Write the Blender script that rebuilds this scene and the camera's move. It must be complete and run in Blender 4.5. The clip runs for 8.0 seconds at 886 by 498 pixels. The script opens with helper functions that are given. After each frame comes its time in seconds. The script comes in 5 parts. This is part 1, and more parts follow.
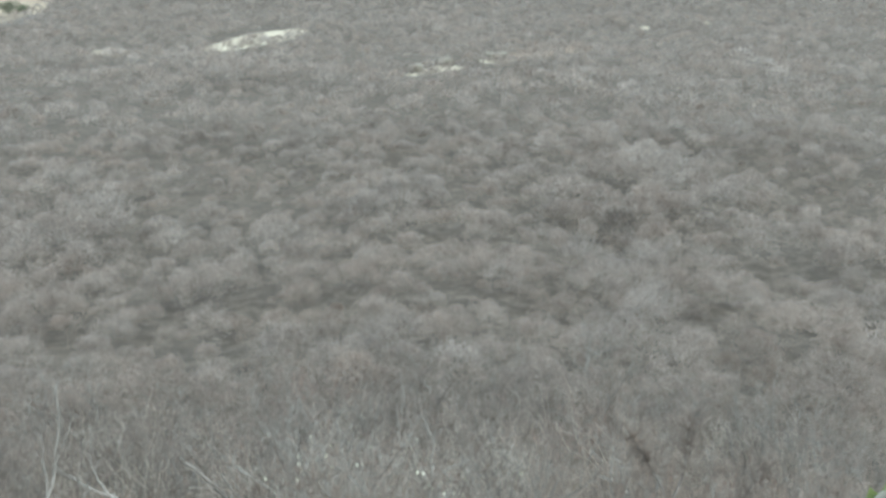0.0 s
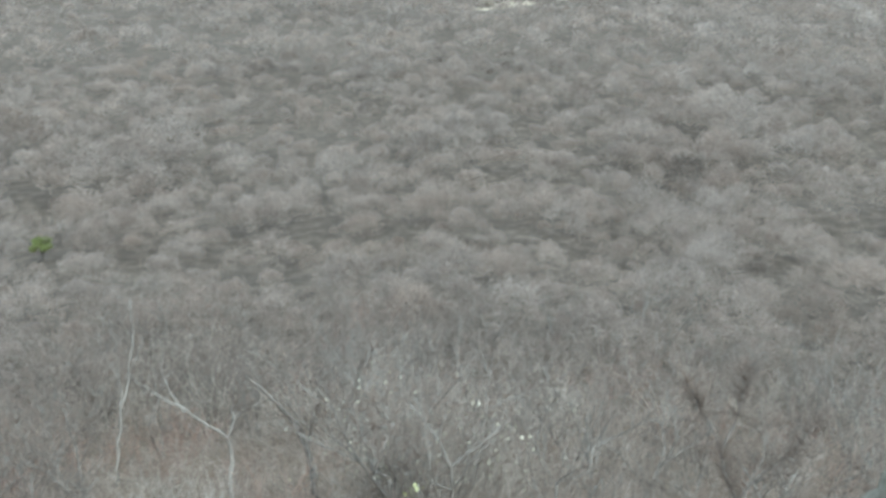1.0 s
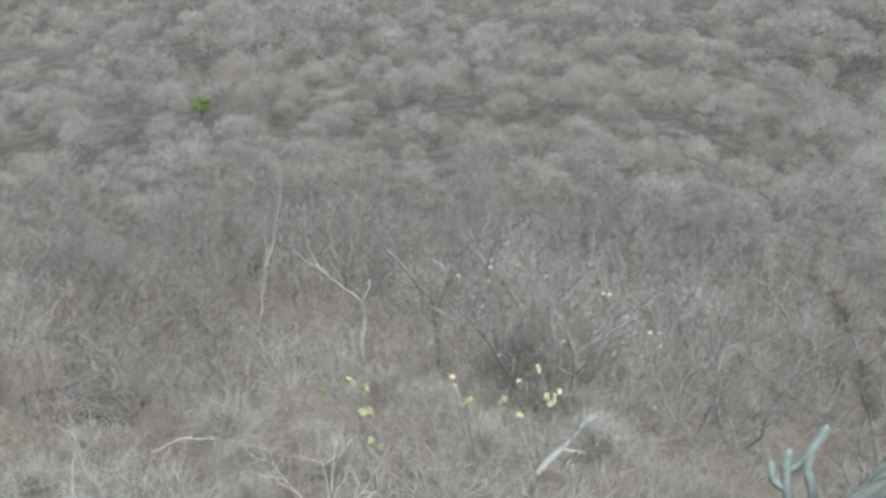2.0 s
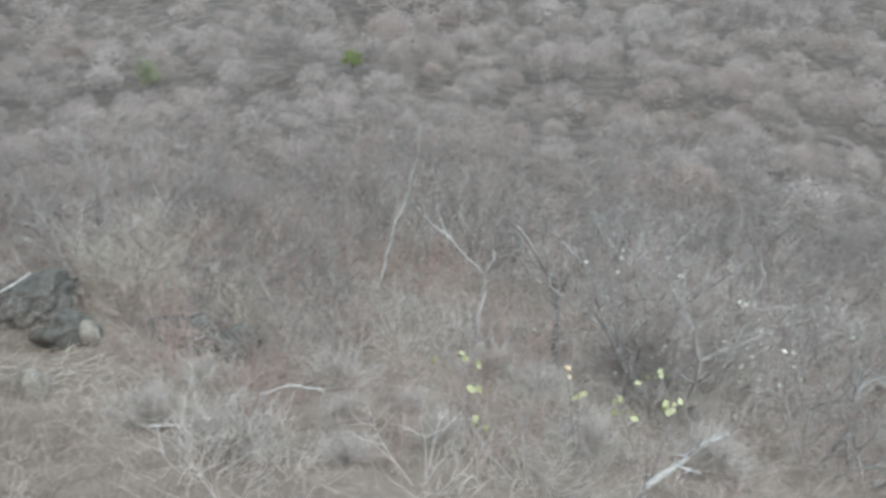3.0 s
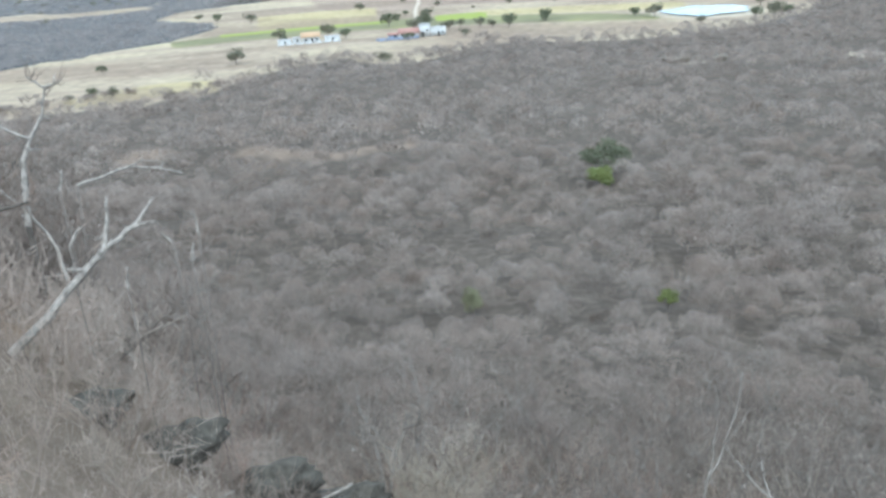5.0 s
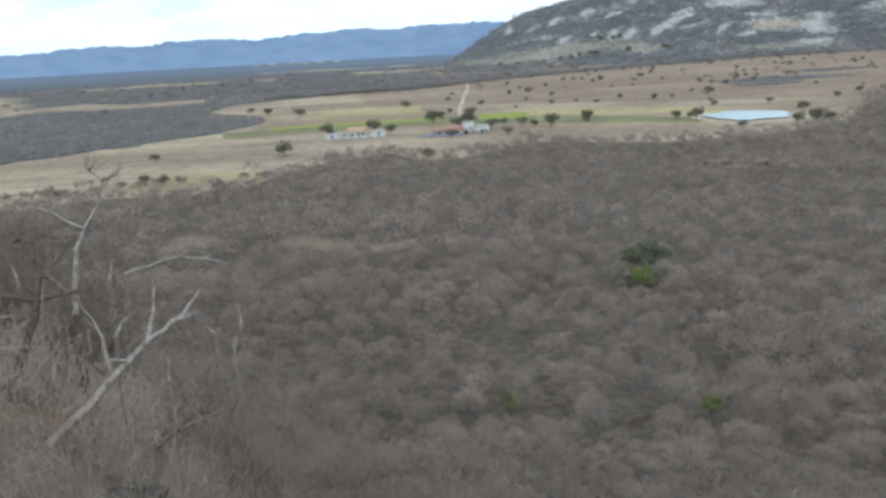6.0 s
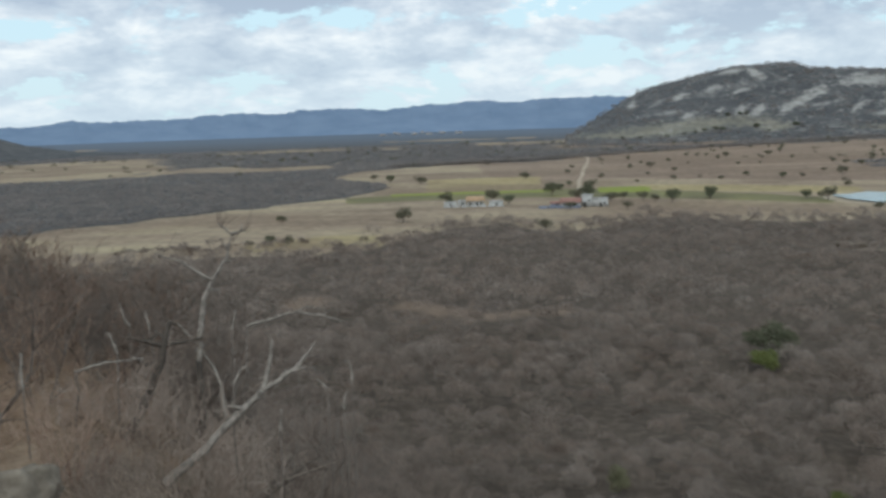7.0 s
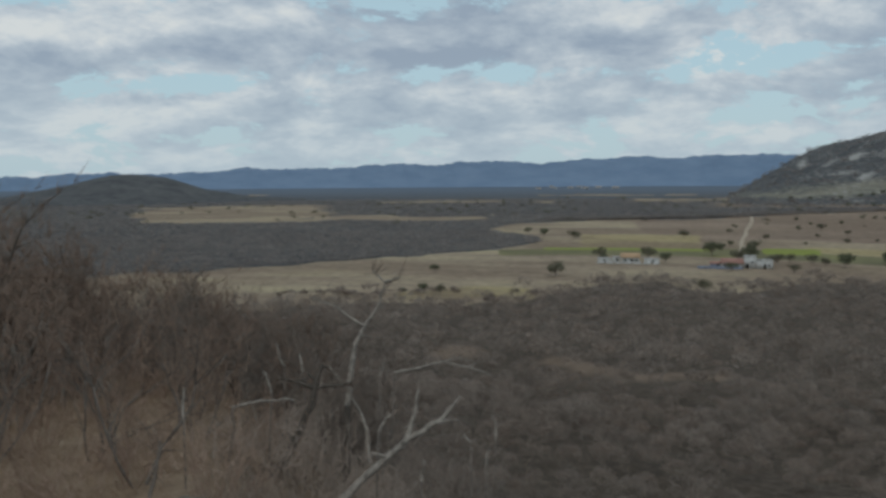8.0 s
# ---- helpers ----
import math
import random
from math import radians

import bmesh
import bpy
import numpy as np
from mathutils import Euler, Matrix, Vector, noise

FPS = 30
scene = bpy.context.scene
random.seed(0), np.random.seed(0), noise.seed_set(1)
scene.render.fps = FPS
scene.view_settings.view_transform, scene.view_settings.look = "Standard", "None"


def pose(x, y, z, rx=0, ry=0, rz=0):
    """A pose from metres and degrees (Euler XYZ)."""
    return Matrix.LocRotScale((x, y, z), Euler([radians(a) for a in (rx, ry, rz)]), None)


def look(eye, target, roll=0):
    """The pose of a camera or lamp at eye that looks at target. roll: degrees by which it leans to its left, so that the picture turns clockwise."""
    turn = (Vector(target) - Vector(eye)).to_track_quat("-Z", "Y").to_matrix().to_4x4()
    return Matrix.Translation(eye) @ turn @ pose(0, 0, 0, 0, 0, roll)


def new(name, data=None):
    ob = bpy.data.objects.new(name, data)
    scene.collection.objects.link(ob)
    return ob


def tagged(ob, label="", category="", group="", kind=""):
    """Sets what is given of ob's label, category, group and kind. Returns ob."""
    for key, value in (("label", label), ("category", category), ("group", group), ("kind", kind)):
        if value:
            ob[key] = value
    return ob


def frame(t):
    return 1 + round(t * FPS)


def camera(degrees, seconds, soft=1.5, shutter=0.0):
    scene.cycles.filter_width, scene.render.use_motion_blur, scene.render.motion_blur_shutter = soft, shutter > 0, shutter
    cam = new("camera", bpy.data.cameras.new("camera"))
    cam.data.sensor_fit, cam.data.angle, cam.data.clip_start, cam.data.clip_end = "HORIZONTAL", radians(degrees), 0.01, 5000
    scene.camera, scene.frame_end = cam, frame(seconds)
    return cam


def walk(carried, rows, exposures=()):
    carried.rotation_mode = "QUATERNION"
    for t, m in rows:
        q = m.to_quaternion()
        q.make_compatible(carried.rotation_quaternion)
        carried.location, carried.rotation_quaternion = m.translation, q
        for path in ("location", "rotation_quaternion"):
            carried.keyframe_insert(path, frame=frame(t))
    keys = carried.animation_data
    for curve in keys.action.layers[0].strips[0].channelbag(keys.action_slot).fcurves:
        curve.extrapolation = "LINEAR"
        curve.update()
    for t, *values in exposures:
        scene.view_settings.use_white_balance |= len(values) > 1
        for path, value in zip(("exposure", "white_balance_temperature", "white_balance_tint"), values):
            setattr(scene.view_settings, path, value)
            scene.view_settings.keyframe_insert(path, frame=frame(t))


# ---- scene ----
SOFT, SKY, SUN, CLOUD = 3.0, 0.92, 0.82, 3.7
EXPO = [(0.0, 1.87, 5440, -5), (1.5, 1.95, 5390, -3), (3.0, 2.01, 5350, 2), (4.0, 2.00, 5250, 4), (4.5, 1.96, 5200, 3), (5.2, 1.57, 5310, 0), (6.3, 0.63, 5780, 4), (7.0, 0.24, 5960, 3), (8.0, -0.34, 5930, 2)]
cam = camera(55.27, 8.0, soft=SOFT, shutter=0.3)
PATH = [
    (0, pose(0.186, -0.522, 34.093, 68.112, 0.292, -52.681)),
    (0.5, pose(0.065, -0.608, 34.133, 64.622, -0.787, -51.427)),
    (1, pose(0.012, -0.576, 34.129, 63.902, -0.564, -47.859)),
    (1.5, pose(0.012, -0.543, 34.067, 58.834, -0.178, -43.326)),
    (1.7, pose(0.017, -0.566, 34.074, 57.156, 0.069, -40.837)),
    (2.8, pose(0.186, -0.316, 33.936, 54.633, -1.641, -28.851)),
    (3, pose(0.162, -0.289, 33.925, 53.945, -1.501, -26.049)),
    (3.5, pose(0.088, -0.194, 33.874, 54.956, 1.035, -17.429)),
    (4, pose(0.068, -0.118, 33.884, 57.042, 3.464, -12.835)),
    (4.3, pose(0.043, -0.206, 34.051, 61.788, 4.078, -10.102)),
    (4.5, pose(0.062, -0.231, 34.020, 65.324, 4.936, -8.884)),
    (5, pose(0.023, -0.169, 34.010, 69.972, 3.937, -5.846)),
    (5.2, pose(0.037, -0.143, 34.092, 71.137, 4.506, -5.075)),
    (6.3, pose(-0.091, 0.000, 34.088, 78.180, 1.960, -1.657)),
    (6.5, pose(0.000, 0.000, 34.000, 79.094, 1.830, -0.353)),
    (7, pose(-0.036, -0.130, 34.031, 81.519, 1.816, 5.241)),
    (7.5, pose(-0.094, -0.088, 34.021, 83.376, -0.253, 10.517)),
    (8, pose(-0.052, -0.012, 34.059, 85.245, 0.404, 15.704)),
]
walk(cam, PATH, exposures=EXPO)

# ---- light ----
SUN_EL, SUN_AZ = 52.0, 178.0
world = bpy.data.worlds.new("overcast_sky")
scene.world = world
world.use_nodes = True
wn, wl = world.node_tree.nodes, world.node_tree.links
wn.clear()


def wnode(kind, **values):
    n = wn.new(kind)
    for k, v in values.items():
        n.inputs[k].default_value = v
    return n


def wmath(op, a, b=None, c=None):
    n = wn.new("ShaderNodeMath")
    n.operation = op
    for i, v in enumerate((a, b, c)):
        if v is None:
            continue
        if isinstance(v, (int, float)):
            n.inputs[i].default_value = v
        else:
            wl.new(v, n.inputs[i])
    return n.outputs[0]


def wramp(src, stops):
    n = wn.new("ShaderNodeValToRGB")
    while len(n.color_ramp.elements) < len(stops):
        n.color_ramp.elements.new(0.5)
    for e, (p, c) in zip(n.color_ramp.elements, stops):
        e.position, e.color = p, (*c, 1)
    wl.new(src, n.inputs["Fac"])
    return n.outputs["Color"]


def wmix(fac, a, b):
    n = wn.new("ShaderNodeMix")
    n.data_type = "RGBA"
    for s, v in ((n.inputs[0], fac), (n.inputs[6], a), (n.inputs[7], b)):
        if isinstance(v, (int, float)):
            s.default_value = v
        elif isinstance(v, tuple):
            s.default_value = (*v, 1)
        else:
            wl.new(v, s)
    return n.outputs[2]


sky = wn.new("ShaderNodeTexSky")
sky.sky_type, sky.sun_disc = "NISHITA", False
sky.sun_elevation, sky.sun_rotation = radians(SUN_EL), radians(SUN_AZ)
sky_gain = wn.new("ShaderNodeVectorMath")
sky_gain.operation = "SCALE"
sky_gain.inputs["Scale"].default_value = 0.11
wl.new(sky.outputs[0], sky_gain.inputs[0])
geo = wn.new("ShaderNodeTexCoord")
sep = wn.new("ShaderNodeSeparateXYZ")
wl.new(geo.outputs["Generated"], sep.inputs[0])
up = wmath("ADD", wmath("MAXIMUM", sep.outputs[2], 0.0), 0.32)
flat = wn.new("ShaderNodeCombineXYZ")
wl.new(wmath("DIVIDE", sep.outputs[0], up), flat.inputs[0])
wl.new(wmath("DIVIDE", sep.outputs[1], up), flat.inputs[1])
wl.new(wmath("MULTIPLY", sep.outputs[2], 1.0), flat.inputs[2])


def cloud_noise(grow, add, detail, scale=1.4):
    """Cloud thickness; grow < 1 looks a little higher up the same cloud."""
    n = wnode("ShaderNodeTexNoise", Scale=scale, Detail=detail, Roughness=0.66, Distortion=0.2)
    m = wn.new("ShaderNodeVectorMath")
    m.operation = "MULTIPLY_ADD"
    m.inputs[1].default_value, m.inputs[2].default_value = (grow, grow, grow), (add, add * 0.4, 0.0)
    wl.new(flat.outputs[0], m.inputs[0])
    wl.new(m.outputs[0], n.inputs["Vector"])
    return n.outputs[0]


azimuth = wmath("ARCTAN2", sep.outputs[0], sep.outputs[1])


def mass(bearing, elevation, wide, high):
    """1 in the middle of a bank of cloud, falling to 0 outside; angles in degrees."""
    u = wmath("DIVIDE", wmath("SUBTRACT", azimuth, radians(bearing)), radians(wide))
    v = wmath("DIVIDE", wmath("SUBTRACT", sep.outputs[2], math.sin(radians(elevation))), radians(high))
    q = wmath("ADD", wmath("MULTIPLY", u, u), wmath("MULTIPLY", v, v))
    return wmath("DIVIDE", 1.0, wmath("ADD", wmath("MULTIPLY", q, q), 1.0))


def together(spots):
    total = mass(*spots[0])
    for spot in spots[1:]:
        total = wmath("ADD", total, mass(*spot))
    return total


BANKS = [(-24, 9.2, 10, 2.2), (-41, 8.3, 6, 2.0), (-4, 9.6, 6, 1.5), (11, 6.2, 6, 1.4), (-8, 5.0, 12, 1.4), (-36, 4.5, 12, 1.2), (10, 11.5, 6, 1.6)]
BASES = [(-26, 8.2, 9, 1.3), (-42, 7.5, 5, 1.1), (-4, 8.8, 5, 0.8), (11, 5.6, 6, 1.0), (-8, 4.3, 10, 0.9), (-20, 13.5, 14, 2.0)]
GAPS = [(-12, 11.6, 6, 1.6), (-32, 6.0, 9, 0.9), (-13, 6.8, 8, 0.9), (2, 11.8, 6, 1.6), (4, 7.2, 6, 0.9)]
bank = wmath("SUBTRACT", together(BANKS), together(GAPS))
here = cloud_noise(1.0, CLOUD, 10.0, 3.1)
cover = wmath("ADD", here, wmath("MULTIPLY", bank, 0.11))
higher = cloud_noise(0.94, CLOUD, 6.0, 3.1)
heavy = cloud_noise(1.0, CLOUD + 7.3, 5.0, 1.0)
# cloud nearly everywhere with pale blue breaks: bright tops, grey bases
mask = wramp(cover, [(0.45, (0, 0, 0)), (0.475, (0.7, 0.7, 0.7)), (0.51, (1, 1, 1))])
depth = wmath("ADD", wmath("MULTIPLY", wmath("SUBTRACT", higher, here), 0.75), wmath("ADD", wmath("MULTIPLY", here, 0.45), wmath("MULTIPLY", heavy, 0.55)))
depth = wmath("ADD", depth, wmath("MULTIPLY", together(BASES), 0.075))
tone = wramp(depth, [(0.40, (0.95, 0.91, 0.88)), (0.46, (0.80, 0.80, 0.82)), (0.53, (0.61, 0.645, 0.705)), (0.64, (0.44, 0.49, 0.58))])
blue = wmix(0.78, sky_gain.outputs[0], (0.68, 0.83, 0.88))
clouds = wmix(mask, blue, tone)
# the band above the horizon is milky
low = wramp(sep.outputs[2], [(0.0, (1, 1, 1)), (0.14, (0, 0, 0))])
veil = wmix(wmath("MULTIPLY", low, 0.62), clouds, (0.68, 0.74, 0.775))
back = wnode("ShaderNodeBackground", Strength=SKY)
wl.new(veil, back.inputs["Color"])
wout = wn.new("ShaderNodeOutputWorld")
wl.new(back.outputs[0], wout.inputs[0])

lamp = bpy.data.lights.new("sun", "SUN")
lamp.energy, lamp.angle, lamp.color = SUN, radians(14), (1.0, 0.93, 0.84)
sun = new("sun", lamp)
sun.matrix_world = look((0, 0, 300), (math.sin(radians(SUN_AZ)) * -300 / math.tan(radians(SUN_EL)),
                                      math.cos(radians(SUN_AZ)) * -300 / math.tan(radians(SUN_EL)), 0))


# ---- materials ----
class Mat:
    """A node material with a few shortcuts."""

    def __init__(self, name, rough=0.9, spec=0.2):
        self.m = bpy.data.materials.new(name)
        self.m.use_nodes = True
        self.n, self.l = self.m.node_tree.nodes, self.m.node_tree.links
        self.b = self.n["Principled BSDF"]
        self.b.inputs["Roughness"].default_value = rough
        self.b.inputs["Specular IOR Level"].default_value = spec
        self.tc = self.n.new("ShaderNodeTexCoord")
        self.geo = self.n.new("ShaderNodeNewGeometry")
        self.info = self.n.new("ShaderNodeObjectInfo")

    def put(self, s, v):
        if isinstance(v, (int, float)):
            s.default_value = v
        elif isinstance(v, tuple):
            s.default_value = (*v, 1) if len(v) == 3 and s.type == "RGBA" else v
        else:
            self.l.new(v, s)

    def noise(self, scale, detail=4.0, rough=0.6, vec=None, dist=0.0):
        n = self.n.new("ShaderNodeTexNoise")
        for k, v in (("Scale", scale), ("Detail", detail), ("Roughness", rough), ("Distortion", dist)):
            n.inputs[k].default_value = v
        self.l.new(vec or self.geo.outputs["Position"], n.inputs["Vector"])
        return n.outputs[0]

    def stretch(self, scale):
        n = self.n.new("ShaderNodeMapping")
        n.inputs["Scale"].default_value = scale
        self.l.new(self.geo.outputs["Position"], n.inputs[0])
        return n.outputs[0]

    def attr(self, name):
        n = self.n.new("ShaderNodeAttribute")
        n.attribute_name = name
        return n.outputs["Fac"]

    def math(self, op, a, b=0.0, c=0.0):
        n = self.n.new("ShaderNodeMath")
        n.operation = op
        for i, v in enumerate((a, b, c)):
            self.put(n.inputs[i], v)
        return n.outputs[0]

    def ramp(self, src, stops):
        n = self.n.new("ShaderNodeValToRGB")
        while len(n.color_ramp.elements) < len(stops):
            n.color_ramp.elements.new(0.5)
        for e, (p, c) in zip(n.color_ramp.elements, stops):
            e.position, e.color = p, ((*c, 1) if isinstance(c, tuple) else (c, c, c, 1))
        self.l.new(src, n.inputs["Fac"])
        return n.outputs["Color"]

    def mix(self, fac, a, b):
        n = self.n.new("ShaderNodeMix")
        n.data_type = "RGBA"
        self.put(n.inputs[0], fac), self.put(n.inputs[6], a), self.put(n.inputs[7], b)
        return n.outputs[2]

    def color(self, v):
        self.put(self.b.inputs["Base Color"], v)
        return self

    def bump(self, height, strength=0.5, distance=0.05):
        n = self.n.new("ShaderNodeBump")
        n.inputs["Strength"].default_value, n.inputs["Distance"].default_value = strength, distance
        self.l.new(height, n.inputs["Height"])
        self.l.new(n.outputs[0], self.b.inputs["Normal"])
        return self


def twig_material(name, dark, mid, light, warm, fine=1.0):
    """Bare grey twigs: each shrub and each twig has its own tone."""
    dark, mid, light, warm = (tuple(np.multiply(c, (1.03, 0.992, 0.955)).tolist()) for c in (dark, mid, light, warm))
    q = Mat(name, 0.85, 0.15)
    isl = q.geo.outputs["Random Per Island"]
    own = q.math("ADD", q.math("MULTIPLY", isl, 0.16), q.math("MULTIPLY", q.attr("tone"), 0.86))
    c = q.ramp(own, [(0.12, dark), (0.42, mid), (0.66, mid), (0.95, light)])
    patch = q.ramp(q.noise(0.11, 3.0, 0.6), [(0.40, 0.0), (0.66, 1.0)])
    c = q.mix(q.math("MAXIMUM", q.math("MULTIPLY", patch, 0.42), q.attr("warmth")), c, warm)
    tint = q.ramp(q.math("ADD", q.math("MULTIPLY", q.noise(0.5 * fine, 2.0, 0.5), 0.4), q.math("MULTIPLY", q.noise(2.6 * fine, 6.0, 0.75), 0.6)), [(0.34, 0.80), (0.66, 1.18)])
    n = q.n.new("ShaderNodeMix")
    n.data_type, n.blend_type = "RGBA", "MULTIPLY"
    q.put(n.inputs[0], 1.0), q.put(n.inputs[6], c), q.put(n.inputs[7], tint)
    q.color(n.outputs[2])
    # thin sprays let part of the light through
    thin = q.n.new("ShaderNodeBsdfTranslucent")
    q.l.new(n.outputs[2], thin.inputs["Color"])
    both = q.n.new("ShaderNodeMixShader")
    both.inputs[0].default_value = 0.42
    q.l.new(q.b.outputs[0], both.inputs[1])
    q.l.new(thin.outputs[0], both.inputs[2])
    q.l.new(both.outputs[0], q.n["Material Output"].inputs["Surface"])
    return q.m


def plain(name, c1, c2, scale=2.0, rough=0.85, spec=0.2, bump=0.0, fine=None):
    q = Mat(name, rough, spec)
    nz = q.noise(scale, 6.0, 0.65)
    q.color(q.ramp(nz, [(0.3, c1), (0.7, c2)]))
    if bump:
        q.bump(q.noise(fine or scale * 5, 6.0, 0.7), 0.6, bump)
    return q.m


M_TWIG = twig_material("bare_twigs", (0.138, 0.117, 0.102), (0.278, 0.240, 0.213), (0.42, 0.370, 0.333), (0.305, 0.236, 0.190))
M_TWIG_NEAR = twig_material("bare_twigs_near", (0.20, 0.170, 0.148), (0.38, 0.328, 0.288), (0.54, 0.48, 0.43), (0.41, 0.322, 0.265))
M_TWIG_BROWN = twig_material("brown_twigs", (0.25, 0.190, 0.153), (0.45, 0.347, 0.284), (0.56, 0.45, 0.374), (0.47, 0.347, 0.272))
M_TWIG_FAR = twig_material("dark_far_twigs", (0.205, 0.190, 0.184), (0.27, 0.249, 0.240), (0.32, 0.297, 0.284), (0.275, 0.245, 0.226), 0.1)
M_BARK = plain("grey_bark", (0.11, 0.091, 0.077), (0.25, 0.215, 0.185), 6.0, 0.9, 0.15, 0.01, 40)
M_DEAD = plain("bleached_dead_wood", (0.13, 0.112, 0.095), (0.40, 0.352, 0.305), 9.0, 0.9, 0.15, 0.02, 30)
M_DARK = plain("dark_bark", (0.050, 0.041, 0.034), (0.125, 0.105, 0.088), 6.0, 0.9, 0.15, 0.01, 40)
M_GREY = plain("grey_dead_wood", (0.15, 0.130, 0.110), (0.30, 0.265, 0.230), 3.0, 0.9, 0.15, 0.008, 45)
M_LEAF = plain("dull_green_leaves", (0.075, 0.080, 0.048), (0.140, 0.146, 0.090), 0.9, 0.8, 0.2)
M_LEAF_DRY = plain("grey_green_leaves", (0.100, 0.094, 0.066), (0.170, 0.158, 0.108), 0.6, 0.8, 0.2)
M_OLIVE = plain("dark_olive_leaves", (0.070, 0.075, 0.044), (0.135, 0.138, 0.085), 0.9, 0.8, 0.2)
M_DULL = plain("dull_olive_leaves", (0.13, 0.125, 0.072), (0.215, 0.205, 0.125), 0.9, 0.8, 0.2)
M_LIME = plain("lime_green_leaves", (0.13, 0.146, 0.045), (0.19, 0.212, 0.072), 2.0, 0.6, 0.3)
M_YELLOW = plain("yellow_green_leaves", (0.22, 0.208, 0.092), (0.31, 0.288, 0.150), 9.0, 0.6, 0.3)
M_ROCK = plain("dark_lichened_rock", (0.045, 0.039, 0.032), (0.125, 0.11, 0.09), 7.0, 0.95, 0.1, 0.14, 9)
M_STONE = plain("pale_weathered_granite", (0.12, 0.101, 0.079), (0.275, 0.236, 0.189), 6.0, 0.95, 0.1, 0.05, 18)


def slab_material():
    q = Mat("streaked_grey_rock", 0.95, 0.1)
    m = q.n.new("ShaderNodeMapping")
    m.inputs["Scale"].default_value = (1.0, 4.0, 6.0)
    q.l.new(q.tc.outputs["Object"], m.inputs[0])
    layers = q.noise(3.2, 8.0, 0.7, m.outputs[0], 0.6)
    streak = q.math("ADD", q.math("MULTIPLY", layers, 0.7), q.math("MULTIPLY", q.noise(2.2, 5.0, 0.65), 0.3))
    q.color(q.ramp(streak, [(0.34, (0.075, 0.066, 0.052)), (0.43, (0.22, 0.198, 0.160)), (0.56, (0.31, 0.283, 0.232)), (0.66, (0.43, 0.398, 0.335))]))
    return q.bump(layers, 1.0, 0.10).m


M_SLAB = slab_material()
M_STRAW = plain("dry_grass", (0.25, 0.205, 0.155), (0.38, 0.32, 0.25), 1.5, 0.9, 0.1)


def ground_material():
    q = Mat("caatinga_ground", 0.95, 0.1)
    edge = q.math("MULTIPLY", q.math("SUBTRACT", q.noise(0.035, 5.0, 0.6), 0.5), 0.30)
    field = q.ramp(q.math("ADD", q.math("ADD", q.attr("field"), edge), 0.5), [(0.47, 0.0), (0.53, 1.0)])
    crop = q.ramp(q.math("ADD", q.math("ADD", q.attr("crop"), q.math("MULTIPLY", edge, 0.5)), 0.5), [(0.47, 0.0), (0.53, 1.0)])
    bare = q.ramp(q.math("ADD", q.math("ADD", q.attr("bare"), edge), 0.5), [(0.46, 0.0), (0.56, 1.0)])
    litter = q.ramp(q.noise(0.9, 8.0, 0.7), [(0.28, (0.050, 0.039, 0.031)), (0.5, (0.090, 0.071, 0.056)), (0.72, (0.165, 0.132, 0.105))])
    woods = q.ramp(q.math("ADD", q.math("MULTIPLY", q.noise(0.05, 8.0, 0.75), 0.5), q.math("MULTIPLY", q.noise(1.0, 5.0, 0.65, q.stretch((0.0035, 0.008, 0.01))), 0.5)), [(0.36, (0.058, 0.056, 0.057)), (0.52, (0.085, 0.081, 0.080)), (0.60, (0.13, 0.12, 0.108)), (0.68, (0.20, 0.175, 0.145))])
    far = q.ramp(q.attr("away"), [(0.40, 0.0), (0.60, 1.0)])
    tan = q.ramp(q.noise(1.3, 7.0, 0.7), [(0.3, (0.20, 0.142, 0.097)), (0.55, (0.34, 0.25, 0.175)), (0.75, (0.46, 0.36, 0.26))])
    # Aerial haze is mixed into the woods colour, bluer the farther out.
    woods = q.mix(q.math("MULTIPLY", q.attr("far_haze"), 0.85), woods, (0.115, 0.140, 0.180))
    rusty = q.ramp(q.noise(0.6, 7.0, 0.7), [(0.3, (0.14, 0.10, 0.072)), (0.7, (0.26, 0.195, 0.148))])
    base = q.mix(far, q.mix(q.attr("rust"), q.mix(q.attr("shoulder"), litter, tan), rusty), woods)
    streak = q.noise(1.0, 6.0, 0.65, q.stretch((0.010, 0.028, 0.02)))
    grass = q.ramp(streak, [(0.30, (0.21, 0.155, 0.112)), (0.44, (0.315, 0.245, 0.175)), (0.56, (0.38, 0.305, 0.21)), (0.70, (0.43, 0.36, 0.22))])
    dots = q.ramp(q.noise(0.22, 6.0, 0.75), [(0.32, 0.45), (0.60, 1.0)])
    till = q.ramp(q.math("ADD", q.math("ADD", q.attr("tilled"), q.math("MULTIPLY", edge, 0.8)), 0.5), [(0.44, 0.0), (0.56, 0.9)])
    grass = q.mix(till, grass, q.ramp(streak, [(0.30, (0.18, 0.128, 0.096)), (0.50, (0.265, 0.195, 0.147)), (0.70, (0.34, 0.262, 0.19))]))
    gold = q.ramp(q.math("ADD", q.math("ADD", q.attr("gold"), edge), 0.5), [(0.46, 0.0), (0.58, 0.9)])
    grass = q.mix(gold, grass, q.ramp(q.noise(0.06, 5.0, 0.6), [(0.3, (0.335, 0.268, 0.135)), (0.7, (0.45, 0.368, 0.20))]))
    grass = q.mix(q.ramp(q.noise(1.0, 4.0, 0.6, q.stretch((0.0045, 0.007, 0.01))), [(0.44, 0.0), (0.56, 0.7)]), grass, (0.215, 0.155, 0.112))
    m = q.n.new("ShaderNodeMix")
    m.data_type, m.blend_type = "RGBA", "MULTIPLY"
